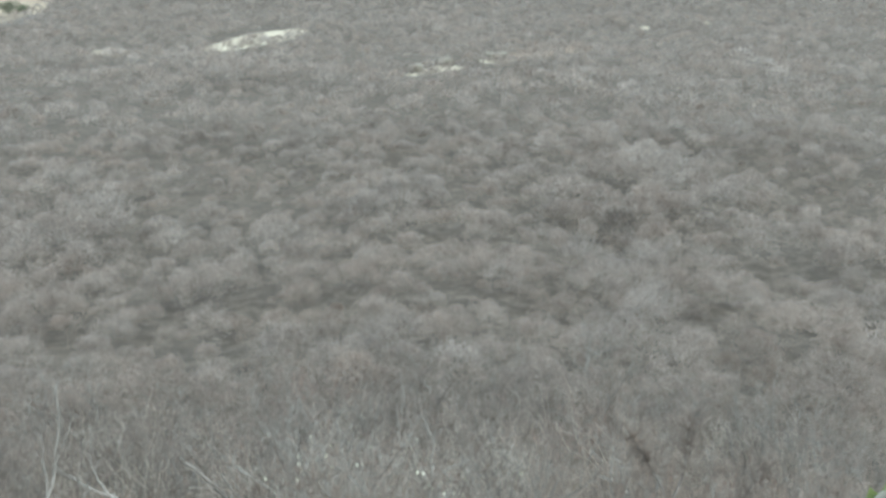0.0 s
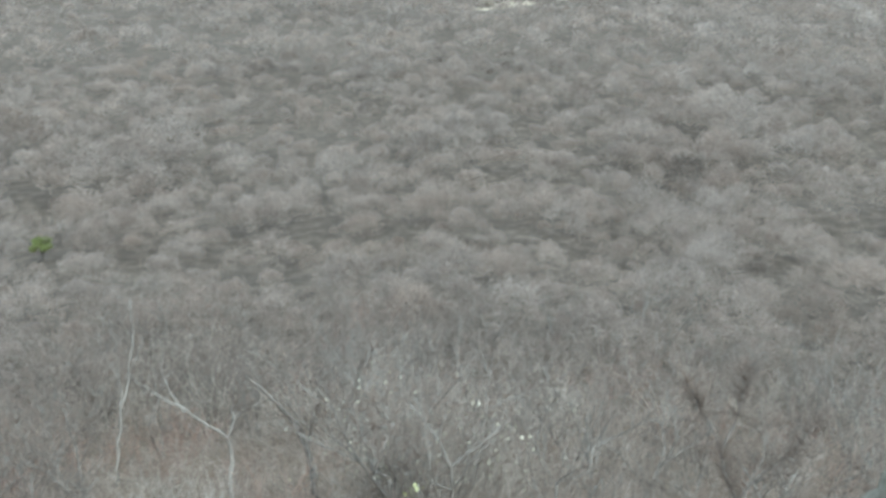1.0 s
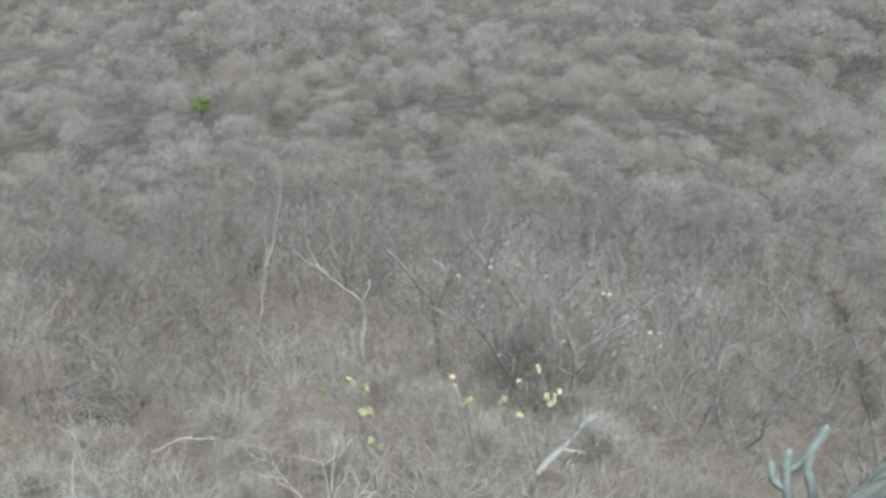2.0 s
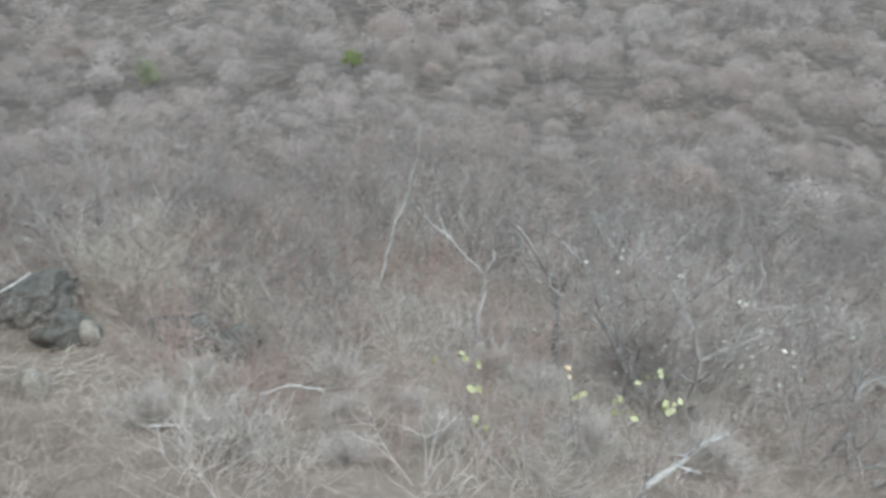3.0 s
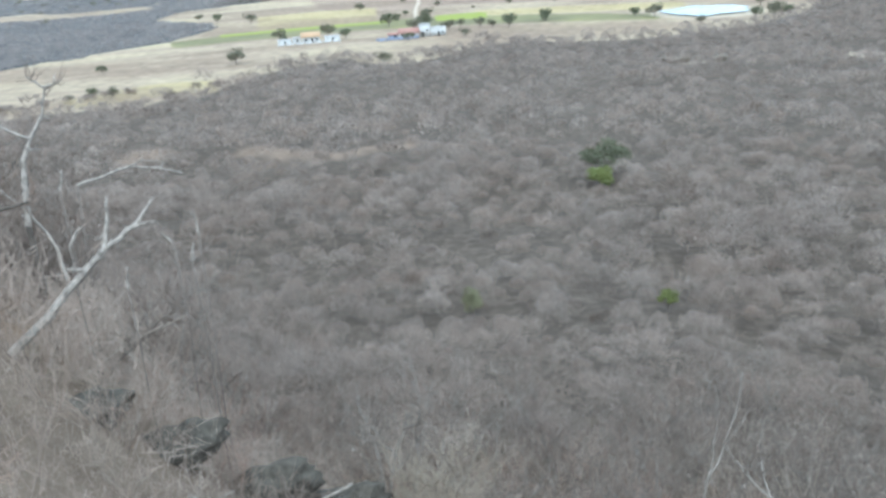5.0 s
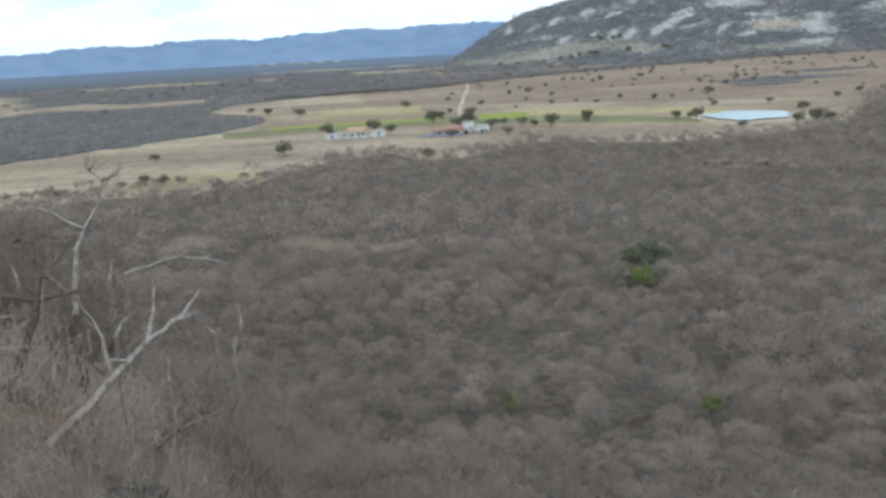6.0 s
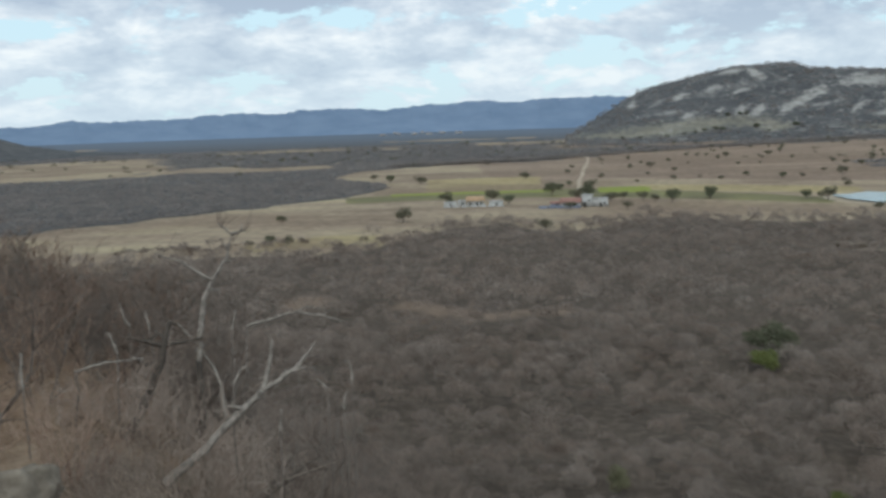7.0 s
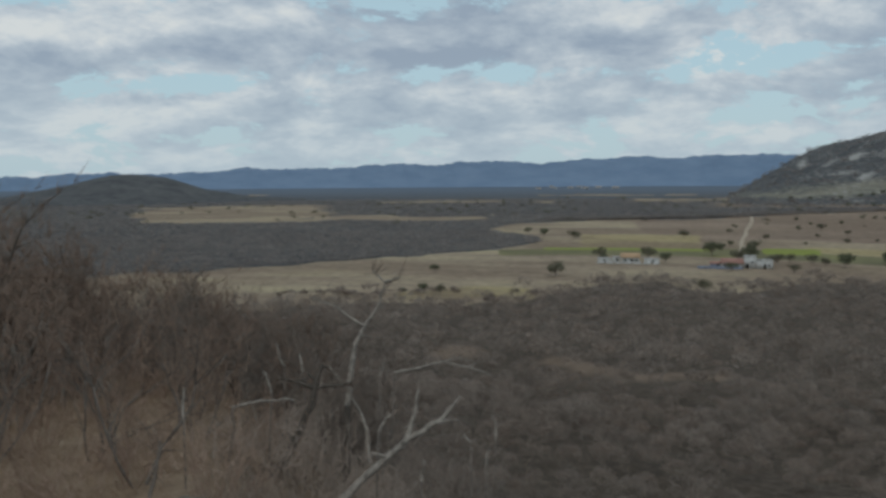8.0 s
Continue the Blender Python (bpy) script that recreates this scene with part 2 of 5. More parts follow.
    q.put(m.inputs[0], 0.8), q.put(m.inputs[6], grass), q.put(m.inputs[7], dots)
    c = q.mix(field, base, m.outputs[2])
    green = q.ramp(q.noise(0.03, 5.0, 0.6), [(0.35, (0.13, 0.118, 0.068)), (0.58, (0.18, 0.166, 0.085)), (0.75, (0.24, 0.225, 0.085))])
    c = q.mix(crop, c, green)
    c = q.mix(q.ramp(q.math("ADD", q.attr("lush"), 0.5), [(0.46, 0.0), (0.54, 1.0)]), c, (0.215, 0.235, 0.055))
    sand = q.ramp(q.noise(0.5, 6.0, 0.7), [(0.3, (0.29, 0.24, 0.175)), (0.7, (0.43, 0.365, 0.275))])
    c = q.mix(bare, c, sand)
    q.color(c)
    return q.bump(q.noise(1.6, 8.0, 0.75), 0.8, 0.25).m


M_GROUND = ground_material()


# ---- land ----
def sstep(a, b, x):
    u = np.clip((np.asarray(x, float) - a) / (b - a), 0, 1)
    return u * u * (3 - 2 * u)


def wave(x, y, s, seed):
    """Smooth value noise for arrays, about -1 to 1."""
    x, y = np.asarray(x, float) / s, np.asarray(y, float) / s
    i, j = np.floor(x), np.floor(y)
    u, v = x - i, y - j
    u, v = u * u * (3 - 2 * u), v * v * (3 - 2 * v)

    def h(a, b):
        k = np.sin(a * 127.1 + b * 311.7 + seed * 74.7) * 43758.5453
        return (k - np.floor(k)) * 2 - 1
    return (h(i, j) * (1 - u) + h(i + 1, j) * u) * (1 - v) + (h(i, j + 1) * (1 - u) + h(i + 1, j + 1) * u) * v


SLOPE_R = [0, 3, 6, 12, 20, 30, 45, 60, 90, 130, 200, 280, 340, 9000]
SLOPE_Z = [31.6, 29.4, 27.0, 22.8, 18.6, 15.2, 11.6, 8.8, 5.6, 3.0, -2.0, -6.4, -8.0, -8.0]
SHOULDER_R = [0, 4, 9, 18, 26, 40, 70, 120, 200, 340, 9000]
SHOULDER_Z = [31.8, 31.0, 30.2, 29.6, 28.8, 24.0, 15.0, 6.0, -2.0, -8.0, -8.0]


def height(x, y):
    """The ground: a steep hillside below the camera, a shoulder on its west, a flat plain beyond."""
    x, y = np.asarray(x, float), np.asarray(y, float)
    r, a = np.hypot(x, y), np.degrees(np.arctan2(x, y))
    w = sstep(-4, -32, a)
    z = np.interp(r, SLOPE_R, SLOPE_Z) * (1 - w) + np.interp(r, SHOULDER_R, SHOULDER_Z) * w
    z = z + sstep(14, -4, a) * (1 - w) * 1.35 * np.exp(-((r - 11) / 5.0) ** 2)
    rough = np.interp(r, [0, 4, 15, 60, 300, 360, 1500], [0, 0.15, 0.5, 1.2, 0.9, 0.15, 0.15])
    z = z + rough * (0.6 * wave(x, y, 17, 1) + 0.35 * wave(x, y, 6.5, 2)) + np.interp(r, [30, 120, 260, 340], [0, 1.6, 1.0, 0]) * wave(x, y, 60, 3)
    # a small bench that carries the dark rocks
    z = z + 0.75 * np.exp(-((x + 1.3) / 2.4) ** 2 - ((y - 11.5) / 1.2) ** 2)
    # the fields rise gently towards the granite hill
    z = z + sstep(450, 1200, r) * sstep(2, 30, a) * 7.0
    return z


def edge_in(a):
    """Where the scrub of the slope ends and the fields begin, by bearing."""
    return np.interp(a, [-60, -30, -25, -20, -14.4, -10.8, -9.2, -7.6, -3.8, -0.8, 1.9, 4.6, 6.6, 9, 12, 17, 20.6, 25, 28, 31, 60], [245, 250, 256, 268, 270, 272, 293, 308, 341, 347, 312, 323, 352, 362, 363, 348, 362, 382, 430, 700, 3000]) + 4 * wave(a, a * 0, 1.3, 5)


def edge_out(a):
    return np.interp(a, [-60, -33, -24, -17, -10.8, -4, 2, 6.5, 14, 22, 30, 60], [440, 402, 432, 470, 800, 860, 910, 1000, 1110, 1240, 1300, 1300]) + 12 * wave(a, a * 0, 2.0, 6)


# clearings of bare sand: centre, half lengths, turn
BARE = [(199, 231, 31, 11, 20), (189, 125, 8, 4, 0), (168, 126, 6, 3.5, 0), (157, 126, 6, 3.5, 10), (150, 245, 7, 5, 0),
        (172, 420, 27, 33, 0), (95, 243, 7, 4, 0), (307, 138, 6, 2.5, 20), (337, 125, 5, 2.5, 20)]


RUST = [(-10, 142, 9, 7), (3, 146, 6, 7), (-40, 152, 5, 6), (-20, 150, 5, 6), (221, 127, 17, 8)]


def covers(x, y):
    """Signed margins (about -1 to 1) of pasture, crop and bare sand."""
    x, y = np.asarray(x, float), np.asarray(y, float)
    r, a = np.maximum(np.hypot(x, y), 1.0), np.degrees(np.arctan2(x, y))
    k = 9.0

    def band(lo, hi):
        return np.clip(np.minimum(np.log(r / lo), np.log(hi / r)) * k, -1, 1)

    def span(lo, hi, s=0.35):
        return np.clip(np.minimum(a - lo, hi - a) * s, -1, 1)
    field = band(edge_in(a), edge_out(a))
    # the tongue of dark woods that runs into the pasture from the west
    tongue = np.minimum(band(np.interp(a, [-40, -22, -12, -9], [405, 440, 500, 560]), np.interp(a, [-40, -16, -9], [1000, 760, 600])), np.clip((-9.2 - a) * 0.5, -1, 1))
    field = np.minimum(field, -tongue)
    for lo, hi, r0, r1 in ((-35.5, -24, 850, 1400), (-27, -13, 860, 950), (-3, 6, 1500, 1720), (2, 13, 1250, 1420), (9, 24, 1520, 1640), (-20, -9, 1500, 1600), (-9, 1, 2000, 2100), (-33, -27, 2300, 2450)):
        field = np.maximum(field, np.minimum(band(r0, r1), span(lo, hi)))
    for cx, cy, lx, ly in ((316, 690, 62, 26), (275, 640, 30, 14), (365, 760, 40, 22)):
        field = np.minimum(field, np.clip((np.hypot((x - cx) / lx, (y - cy) / ly) - 1) * 1.2, -1, 1))
    crop = np.minimum(band(np.interp(a, [-20, -3, 4, 20], [452, 468, 462, 425]), np.interp(a, [-20, -3, 4, 20], [488, 512, 520, 452])), span(-12.0, 19.5, 0.4))
    bare = np.full_like(r, -1.0)
    for cx, cy, lx, ly, turn in BARE:
        c, q = math.cos(radians(turn)), math.sin(radians(turn))
        e = np.hypot(((x - cx) * c + (y - cy) * q) / lx, (-(x - cx) * q + (y - cy) * c) / ly)
        bare = np.maximum(bare, np.clip((1 - e) * 1.2, -1, 1))
    field = np.where(r > 780, np.clip(field + 0.45 * wave(x, y, 70, 61) + 0.35 * wave(x, y, 26, 62), -1, 1), field)
    lush = np.maximum(np.minimum(band(488, 528), span(5.0, 8.4, 0.8)), np.minimum(band(499, 515), span(-9.0, 2.0, 0.8)))
    tilled = np.minimum(band(np.interp(a, [-4, 6, 20, 30], [560, 585, 545, 560]), 1300.0), span(-2.5, 40, 0.5)) + 0.35 * wave(x, y, 90, 71)
    gold = np.maximum(np.minimum(band(505, 640), span(-6.5, 1.2, 0.5)), np.minimum(band(np.interp(a, [8, 22], [500, 470]), np.interp(a, [8, 22], [545, 520])), span(7.5, 21, 0.5)))
    gold = np.maximum(gold, np.minimum(band(np.interp(a, [-20, -11], [275, 285]), np.interp(a, [-20, -13, -9], [298, 328, 315])), span(-19, -9.5, 0.6)))
    return field, crop, bare, lush, np.clip(tilled, -1, 1), gold


def rust(x, y):
    """Openings of reddish soil in the scrub, 0 to 1."""
    out = np.zeros_like(x)
    for cx, cy, lx, ly in RUST:
        out = np.maximum(out, sstep(1.3, 0.7, np.hypot((x - cx) / lx, (y - cy) / ly) + 0.25 * wave(x, y, 2.5, 81)))
    return out


def mesh_object(name, verts, faces, material, smooth=False):
    me = bpy.data.meshes.new(name)
    verts, faces = np.asarray(verts, np.float32), np.asarray(faces, np.int32)
    me.vertices.add(len(verts))
    me.vertices.foreach_set("co", verts.ravel())
    n, k = faces.shape
    me.loops.add(n * k)
    me.loops.foreach_set("vertex_index", faces.ravel())
    me.polygons.add(n)
    me.polygons.foreach_set("loop_start", np.arange(0, n * k, k, dtype=np.int32))
    if smooth:
        me.polygons.foreach_set("use_smooth", np.ones(n, bool))
    me.update(calc_edges=True)
    me.materials.append(material)
    return me


def grid_faces(rows, cols, wrap=False):
    i, j = np.meshgrid(np.arange(rows - 1), np.arange(cols if wrap else cols - 1), indexing="ij")
    jn = (j + 1) % cols
    return np.stack([i * cols + j, i * cols + jn, (i + 1) * cols + jn, (i + 1) * cols + j], -1).reshape(-1, 4)


def make_ground():
    az = np.radians(np.concatenate([np.arange(-180, -60, 4.0), np.arange(-60, 90, 0.4), np.arange(90, 180, 4.0)]))
    rad = np.concatenate([[0.02, 0.8, 1.6], np.geomspace(2.4, 4880, 330)])
    R, A = np.meshgrid(rad, az, indexing="ij")
    x, y = R * np.sin(A), R * np.cos(A)
    z = height(x, y)
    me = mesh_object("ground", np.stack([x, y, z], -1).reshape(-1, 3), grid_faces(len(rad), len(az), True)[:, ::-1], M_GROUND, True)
    f = covers(x.ravel(), y.ravel())
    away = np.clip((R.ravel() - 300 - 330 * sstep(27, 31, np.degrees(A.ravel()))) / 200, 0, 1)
    for name, v in zip(("field", "crop", "bare", "lush", "tilled", "gold", "away", "far_haze", "rust", "shoulder"), (*f, away, sstep(1100, 3200, R.ravel()), rust(x.ravel(), y.ravel()), np.maximum(sstep(-26, -35, np.degrees(A.ravel())) * sstep(60, 30, R.ravel()) * sstep(8, 12, R.ravel()) * sstep(-140, -110, np.degrees(A.ravel())), 0.36 * sstep(30, 14, R.ravel())))):
        me.attributes.new(name, "FLOAT", "POINT").data.foreach_set("value", np.asarray(v, np.float32))
    return tagged(new("ground", me), "dry brown hillside falling to a plain of tan pasture and grey scrub", "ground", kind="structure")


make_ground()
t = np.linspace(428, 960, 120)
mid = np.interp(t, [430, 515, 620, 860, 1100], [28, 33.5, 42, 66, 80]) + 0.8 * wave(t, t, 40, 3)
wide = 1.35 + 0.3 * wave(t, t * 0, 15, 4)
x, y = np.stack([mid - wide, mid, mid + wide], -1), np.repeat(t[:, None], 3, 1)
z = height(x, y) + np.array([0.22, 0.28, 0.22])
tagged(new("road", mesh_object("road", np.stack([x, y, z], -1).reshape(-1, 3), grid_faces(120, 3), plain("pale_dirt_track", (0.33, 0.265, 0.20), (0.44, 0.37, 0.285), 0.3, 0.95, 0.1))), "pale dirt track across the dry pasture", "road", kind="structure")


# ---- scrub ----
def blades(rng, n, R, H, length, width, low=0.05, lumps=8, lift=0.22, loose=0.42):
    """n thin twigs of a bare spreading shrub, in uneven fans of fine sprays and standing twigs."""
    m = rng.integers(0, lumps, n)
    th = 2 * np.pi * (np.arange(lumps) + rng.uniform(0, 0.9, lumps)) / lumps
    u = (0.1 if lumps == 1 else 1.0) * rng.uniform(0.1, 0.6, lumps) ** 0.7
    mid = np.stack([np.cos(th) * u * R, np.sin(th) * u * R, H * (0.62 - 0.30 * u ** 2 + rng.uniform(-0.12, 0.10, lumps))], -1)
    big = R * rng.uniform(0.45, 0.72, lumps) * (1.25 if lumps == 1 else 1.0)
    a, el = rng.uniform(0, 2 * np.pi, n), np.arcsin(low - 0.2 + (1.2 - low) * rng.uniform(0, 1, n) ** 0.75)
    d = np.stack([np.cos(a) * np.cos(el), np.sin(a) * np.cos(el), np.sin(el)], -1)
    tip = mid[m] + d * (big[m] * rng.uniform(0.70, 1.12, n))[:, None] * np.array([1.15, 1.15, 0.72 * H / R * 0.75])
    way = d * np.array([1.0, 1.0, 0.75]) + np.array([0, 0, lift]) + rng.normal(0, loose, (n, 3))
    way /= np.linalg.norm(way, axis=1)[:, None]
    base = tip - way * (length * rng.uniform(0.4, 1.5, n))[:, None]
    base[:, 2] = np.maximum(base[:, 2], 0.03)
    side = np.cross(way, rng.normal(0, 1, (n, 3)))
    side /= np.linalg.norm(side, axis=1)[:, None] + 1e-9
    w = (rng.uniform(0.6, 1.5, n) * width)[:, None]
    v = np.stack([base - side * w / 2, base + side * w / 2, tip], 1).reshape(-1, 3)
    f = np.arange(len(v)).reshape(-1, 3)
    return v, f


def scatter(rng, a0, a1, r0, r1, spacing):
    """Jittered points over a fan of the land, as x, y."""
    step = spacing
    g = np.arange(-r1, r1, step)
    X, Y = np.meshgrid(g, g)
    X = X.ravel() + rng.uniform(-0.48, 0.48, X.size) * step
    Y = Y.ravel() + rng.uniform(-0.48, 0.48, Y.size) * step
    r, a = np.hypot(X, Y), np.degrees(np.arctan2(X, Y))
    k = (r > r0) & (r < r1) & (a > a0) & (a < a1)
    return X[k], Y[k]


def thicket(name, label, rng, X, Y, kinds, scale, material, squash=1.0, Z=None, spread=0.17):
    """Many bare shrubs joined into one mass that nobody could count."""
    Z = height(X, Y) if Z is None else Z
    pick = rng.integers(0, len(kinds), len(X))
    turn = rng.uniform(0, 2 * np.pi, len(X))
    out, tones, faces, count, tone = [], [], [], 0, np.clip(rng.normal(0.5, spread, len(X)) + 0.12 * wave(X, Y, 12, 77), 0.05, 0.9)
    for k, kind in enumerate(kinds):
        i = np.where(pick == k)[0]
        if not len(i):
            continue
        c, s = np.cos(turn[i]), np.sin(turn[i])
        sc = scale[i]
        v = kind[0][None]
        x = (v[..., 0] * c[:, None] - v[..., 1] * s[:, None]) * sc[:, None] + X[i][:, None]
        y = (v[..., 0] * s[:, None] + v[..., 1] * c[:, None]) * sc[:, None] + Y[i][:, None]
        z = v[..., 2] * sc[:, None] * squash + Z[i][:, None] - 0.05
        out.append(np.stack([x, y, z], -1).reshape(-1, 3))
        tones.append(np.repeat(tone[i], v.shape[1]))
        faces.append((kind[1][None] + (np.arange(len(i)) * v.shape[1])[:, None, None]).reshape(-1, 3) + count)
        count += len(i) * v.shape[1]
    me = mesh_object(name, np.concatenate(out), np.concatenate(faces), material, True)
    me.attributes.new("tone", "FLOAT", "POINT").data.foreach_set("value", np.concatenate(tones).astype(np.float32))
    warmth = 0.35 * sstep(-6, -28, np.degrees(np.arctan2(X, Y))) * sstep(330, 90, np.hypot(X, Y))
    warm = np.concatenate([np.repeat(warmth[pick == k], kind[0].shape[0]) for k, kind in enumerate(kinds)])
    me.attributes.new("warmth", "FLOAT", "POINT").data.foreach_set("value", warm.astype(np.float32))
    return tagged(new(name, me), label, "scrub", kind="stuff")


rng = np.random.default_rng(7)


def haze_edge(a):
    """How far down the slope the thin upright thicket reaches, by bearing."""
    return np.interp(a, [-40, -14, -4, 6, 14, 30], [80, 58, 44, 34, 29, 27])


def wooded(X, Y):
    f, b = covers(X, Y)[0], covers(X, Y)[2]
    return (f < 0) & (b < 0.0) & ((rust(X, Y) < 0.3) | (np.sin(X * 91.7 + Y * 47.3) > -0.25))


for r0, r1, gap, n, R, length, width, label in ((28, 62, 2.1, 540, 1.25, 0.34, 0.028, "bare grey leafless shrubs covering the slope"), (62, 125, 2.7, 280, 1.6, 0.46, 0.057, "bare grey leafless shrubs lower on the slope"),
                                                (125, 430, 4.15, 80, 2.2, 0.6, 0.185, "bare grey leafless scrub at the foot of the slope"), (427, 640, 5.6, 56, 3.0, 0.9, 0.28, "far grey leafless scrub beyond the slope")):
    X, Y = scatter(rng, -47, 86, r0, r1, gap)
    k = wooded(X, Y) & (rng.uniform(0, 1, len(X)) < 0.92) & (np.hypot(X - 29, Y - 100.5) > 3.5) & (np.hypot(X - 25.7, Y - 92.5) > 3) & (np.hypot(X - 18, Y - 48) > 1.5) & (np.hypot(X - 5.5, Y - 50) > 1.5)
    k &= np.hypot(X, Y) > haze_edge(np.degrees(np.arctan2(X, Y))) + rng.normal(0, 2.0, len(X))
    k &= np.hypot(X, Y) < np.minimum(edge_in(np.degrees(np.arctan2(X, Y))) + 3, r1)
    X, Y = X[k], Y[k]
    size = np.clip(rng.normal(0.95, 0.27, len(X)), 0.5, 1.6) * (1 + 0.30 * wave(X, Y, 6 * gap, 9))
    thicket("grey_scrub", label, rng, X, Y, [blades(rng, n, R, 1.3 * R + 0.5 + 0.25 * (i % 4), length, width, 0.05, (1, 1, 2)[i % 3], 0.2, 0.45) for i in range(9)], size, M_TWIG)
for r0, r1, gap, grow in ((395, 680, 4.6, 0.62), (680, 1000, 6.6, 0.85), (1000, 1700, 11.0, 1.2)):
    X, Y = scatter(rng, -46, 34, r0, r1, gap)
    k = wooded(X, Y) & (np.hypot(X, Y) > edge_in(np.degrees(np.arctan2(X, Y))) + 20)
    X, Y = X[k], Y[k]
    size = np.clip(rng.normal(grow, 0.2, len(X)), 0.4, 2.2)
    thicket("distant_woodland", "dark grey leafless woodland on the plain", rng, X, Y, [blades(rng, 30 if r0 < 500 else 20, 4.8, 3.6, 1.9, 0.55 if r0 < 500 else 0.72, 0.05, 3, 0.1, 0.9) for _ in range(5)], size, M_TWIG_FAR, 0.6 if r0 < 500 else 0.45 if r0 < 900 else 0.35)
# the dark hedge along the far side of the pasture
a = rng.uniform(-9, 30, 1500)
r = edge_out(a) + rng.normal(6, 5 + 12 * (a > 3), len(a))
X, Y = r * np.sin(np.radians(a)), r * np.cos(np.radians(a))
thicket("hedge", "dark hedge of scrub along the far side of the pasture", rng, X, Y, [blades(rng, 40, 3.4, 4.2, 1.8, 0.8, 0.05, 3) for _ in range(4)], rng.uniform(0.5, 1.25, len(X)), M_TWIG_FAR)


# ---- hills ----
def hill_material():
    q = Mat("scrub_and_granite", 0.95, 0.1)
    coarse = q.math("MULTIPLY", q.math("SUBTRACT", q.noise(0.016, 4.0, 0.6, q.stretch((1.0, 1.0, 2.0)), 0.5), 0.5), 3.2)
    crisp = q.math("MULTIPLY", q.math("SUBTRACT", q.noise(0.13, 8.0, 0.8, q.stretch((1.0, 1.0, 1.6)), 0.3), 0.5), 8.0)
    grain = q.math("ADD", q.math("ADD", coarse, crisp), 0.5)
    rock = q.ramp(q.math("ADD", q.attr("rock"), grain), [(0.44, 0.0), (0.62, 0.95)])
    veg = q.ramp(q.noise(0.035, 8.0, 0.75), [(0.32, (0.076, 0.078, 0.083)), (0.52, (0.117, 0.116, 0.119)), (0.72, (0.180, 0.172, 0.165))])
    grass = q.ramp(q.noise(0.02, 6.0, 0.7), [(0.3, (0.19, 0.178, 0.14)), (0.7, (0.33, 0.30, 0.235))])
    c = q.mix(q.ramp(q.math("ADD", q.attr("grass"), grain), [(0.40, 0.0), (0.62, 0.9)]), veg, grass)
    stone = q.ramp(q.noise(0.05, 6.0, 0.7), [(0.3, (0.28, 0.266, 0.248)), (0.7, (0.52, 0.495, 0.46))])
    stone = q.mix(q.attr("ochre"), stone, q.ramp(q.noise(0.05, 6.0, 0.7), [(0.3, (0.30, 0.235, 0.16)), (0.7, (0.48, 0.39, 0.27))]))
    q.color(q.mix(rock, c, stone))
    return q.bump(q.noise(0.06, 8.0, 0.75), 1.0, 8.0).m


# granite slabs on the big hill: bearing, elevation, half length, half height, tilt
SLABS = [(14.8, 2.4, 0.6, 0.2, -30), (13.3, 2.62, 0.7, 0.14, 10), (20.9, 1.67, 1.45, 0.32, 0), (20.5, 2.1, 0.6, 0.14, 10), (17.7, 0.8, 1.2, 0.2, 20), (16.6, 0.2, 0.5, 0.22, 40),
         (15.0, 0.15, 0.5, 0.22, 40), (12.7, 0.27, 0.22, 0.14, 20), (13.9, 0.19, 0.4, 0.2, 30), (20.7, 0.23, 0.5, 0.2, 25), (23.6, 0.22, 1.9, 0.34, 0), (25.9, 0.05, 1.0, 0.36, -10),
         (26.0, -0.83, 1.2, 0.16, 0), (10.8, 0.0, 0.5, 0.15, 20), (18.2, 1.33, 0.7, 0.13, 15), (26.1, 0.65, 0.7, 0.2, 0), (22.1, -0.18, 0.5, 0.13, 10)]
DULL = [(12.2, 1.6, 0.8, 0.28, 20), (7.2, 0.7, 0.5, 0.32, 50), (8.7, 0.75, 0.8, 0.2, 30), (14.0, 1.41, 1.1, 0.15, 20), (19.7, 0.0, 0.5, 0.14, 20), (29, 1.0, 1.5, 0.4, 10), (16.4, 2.0, 0.9, 0.12, 15), (10.2, 1.2, 0.6, 0.3, 40), (9.0, 0.1, 1.6, 0.12, 8), (19.0, 0.5, 1.1, 0.12, 12), (22.8, 0.9, 1.4, 0.1, -5)]
MEADOW = [(11.9, -0.60, 3.6, 0.34, 3), (8.8, -0.95, 3.0, 0.36, 3), (14.6, -0.62, 1.6, 0.2, 3), (6.0, -1.2, 2.2, 0.2, 0), (16.0, -0.9, 1.0, 0.2, 5), (24.5, -1.0, 3.0, 0.18, 0)]


def patches(A, E, spots):
    out = np.full(A.shape, -1.6)
    for a, e, w, h, tilt in spots:
        c, q = math.cos(radians(tilt)), math.sin(radians(tilt))
        u, v = ((A - a) * c + (E - e) * q) / w, (-(A - a) * q + (E - e) * c) / h
        out = np.maximum(out, np.maximum(1 - np.hypot(u, v), -1.6))
    return out


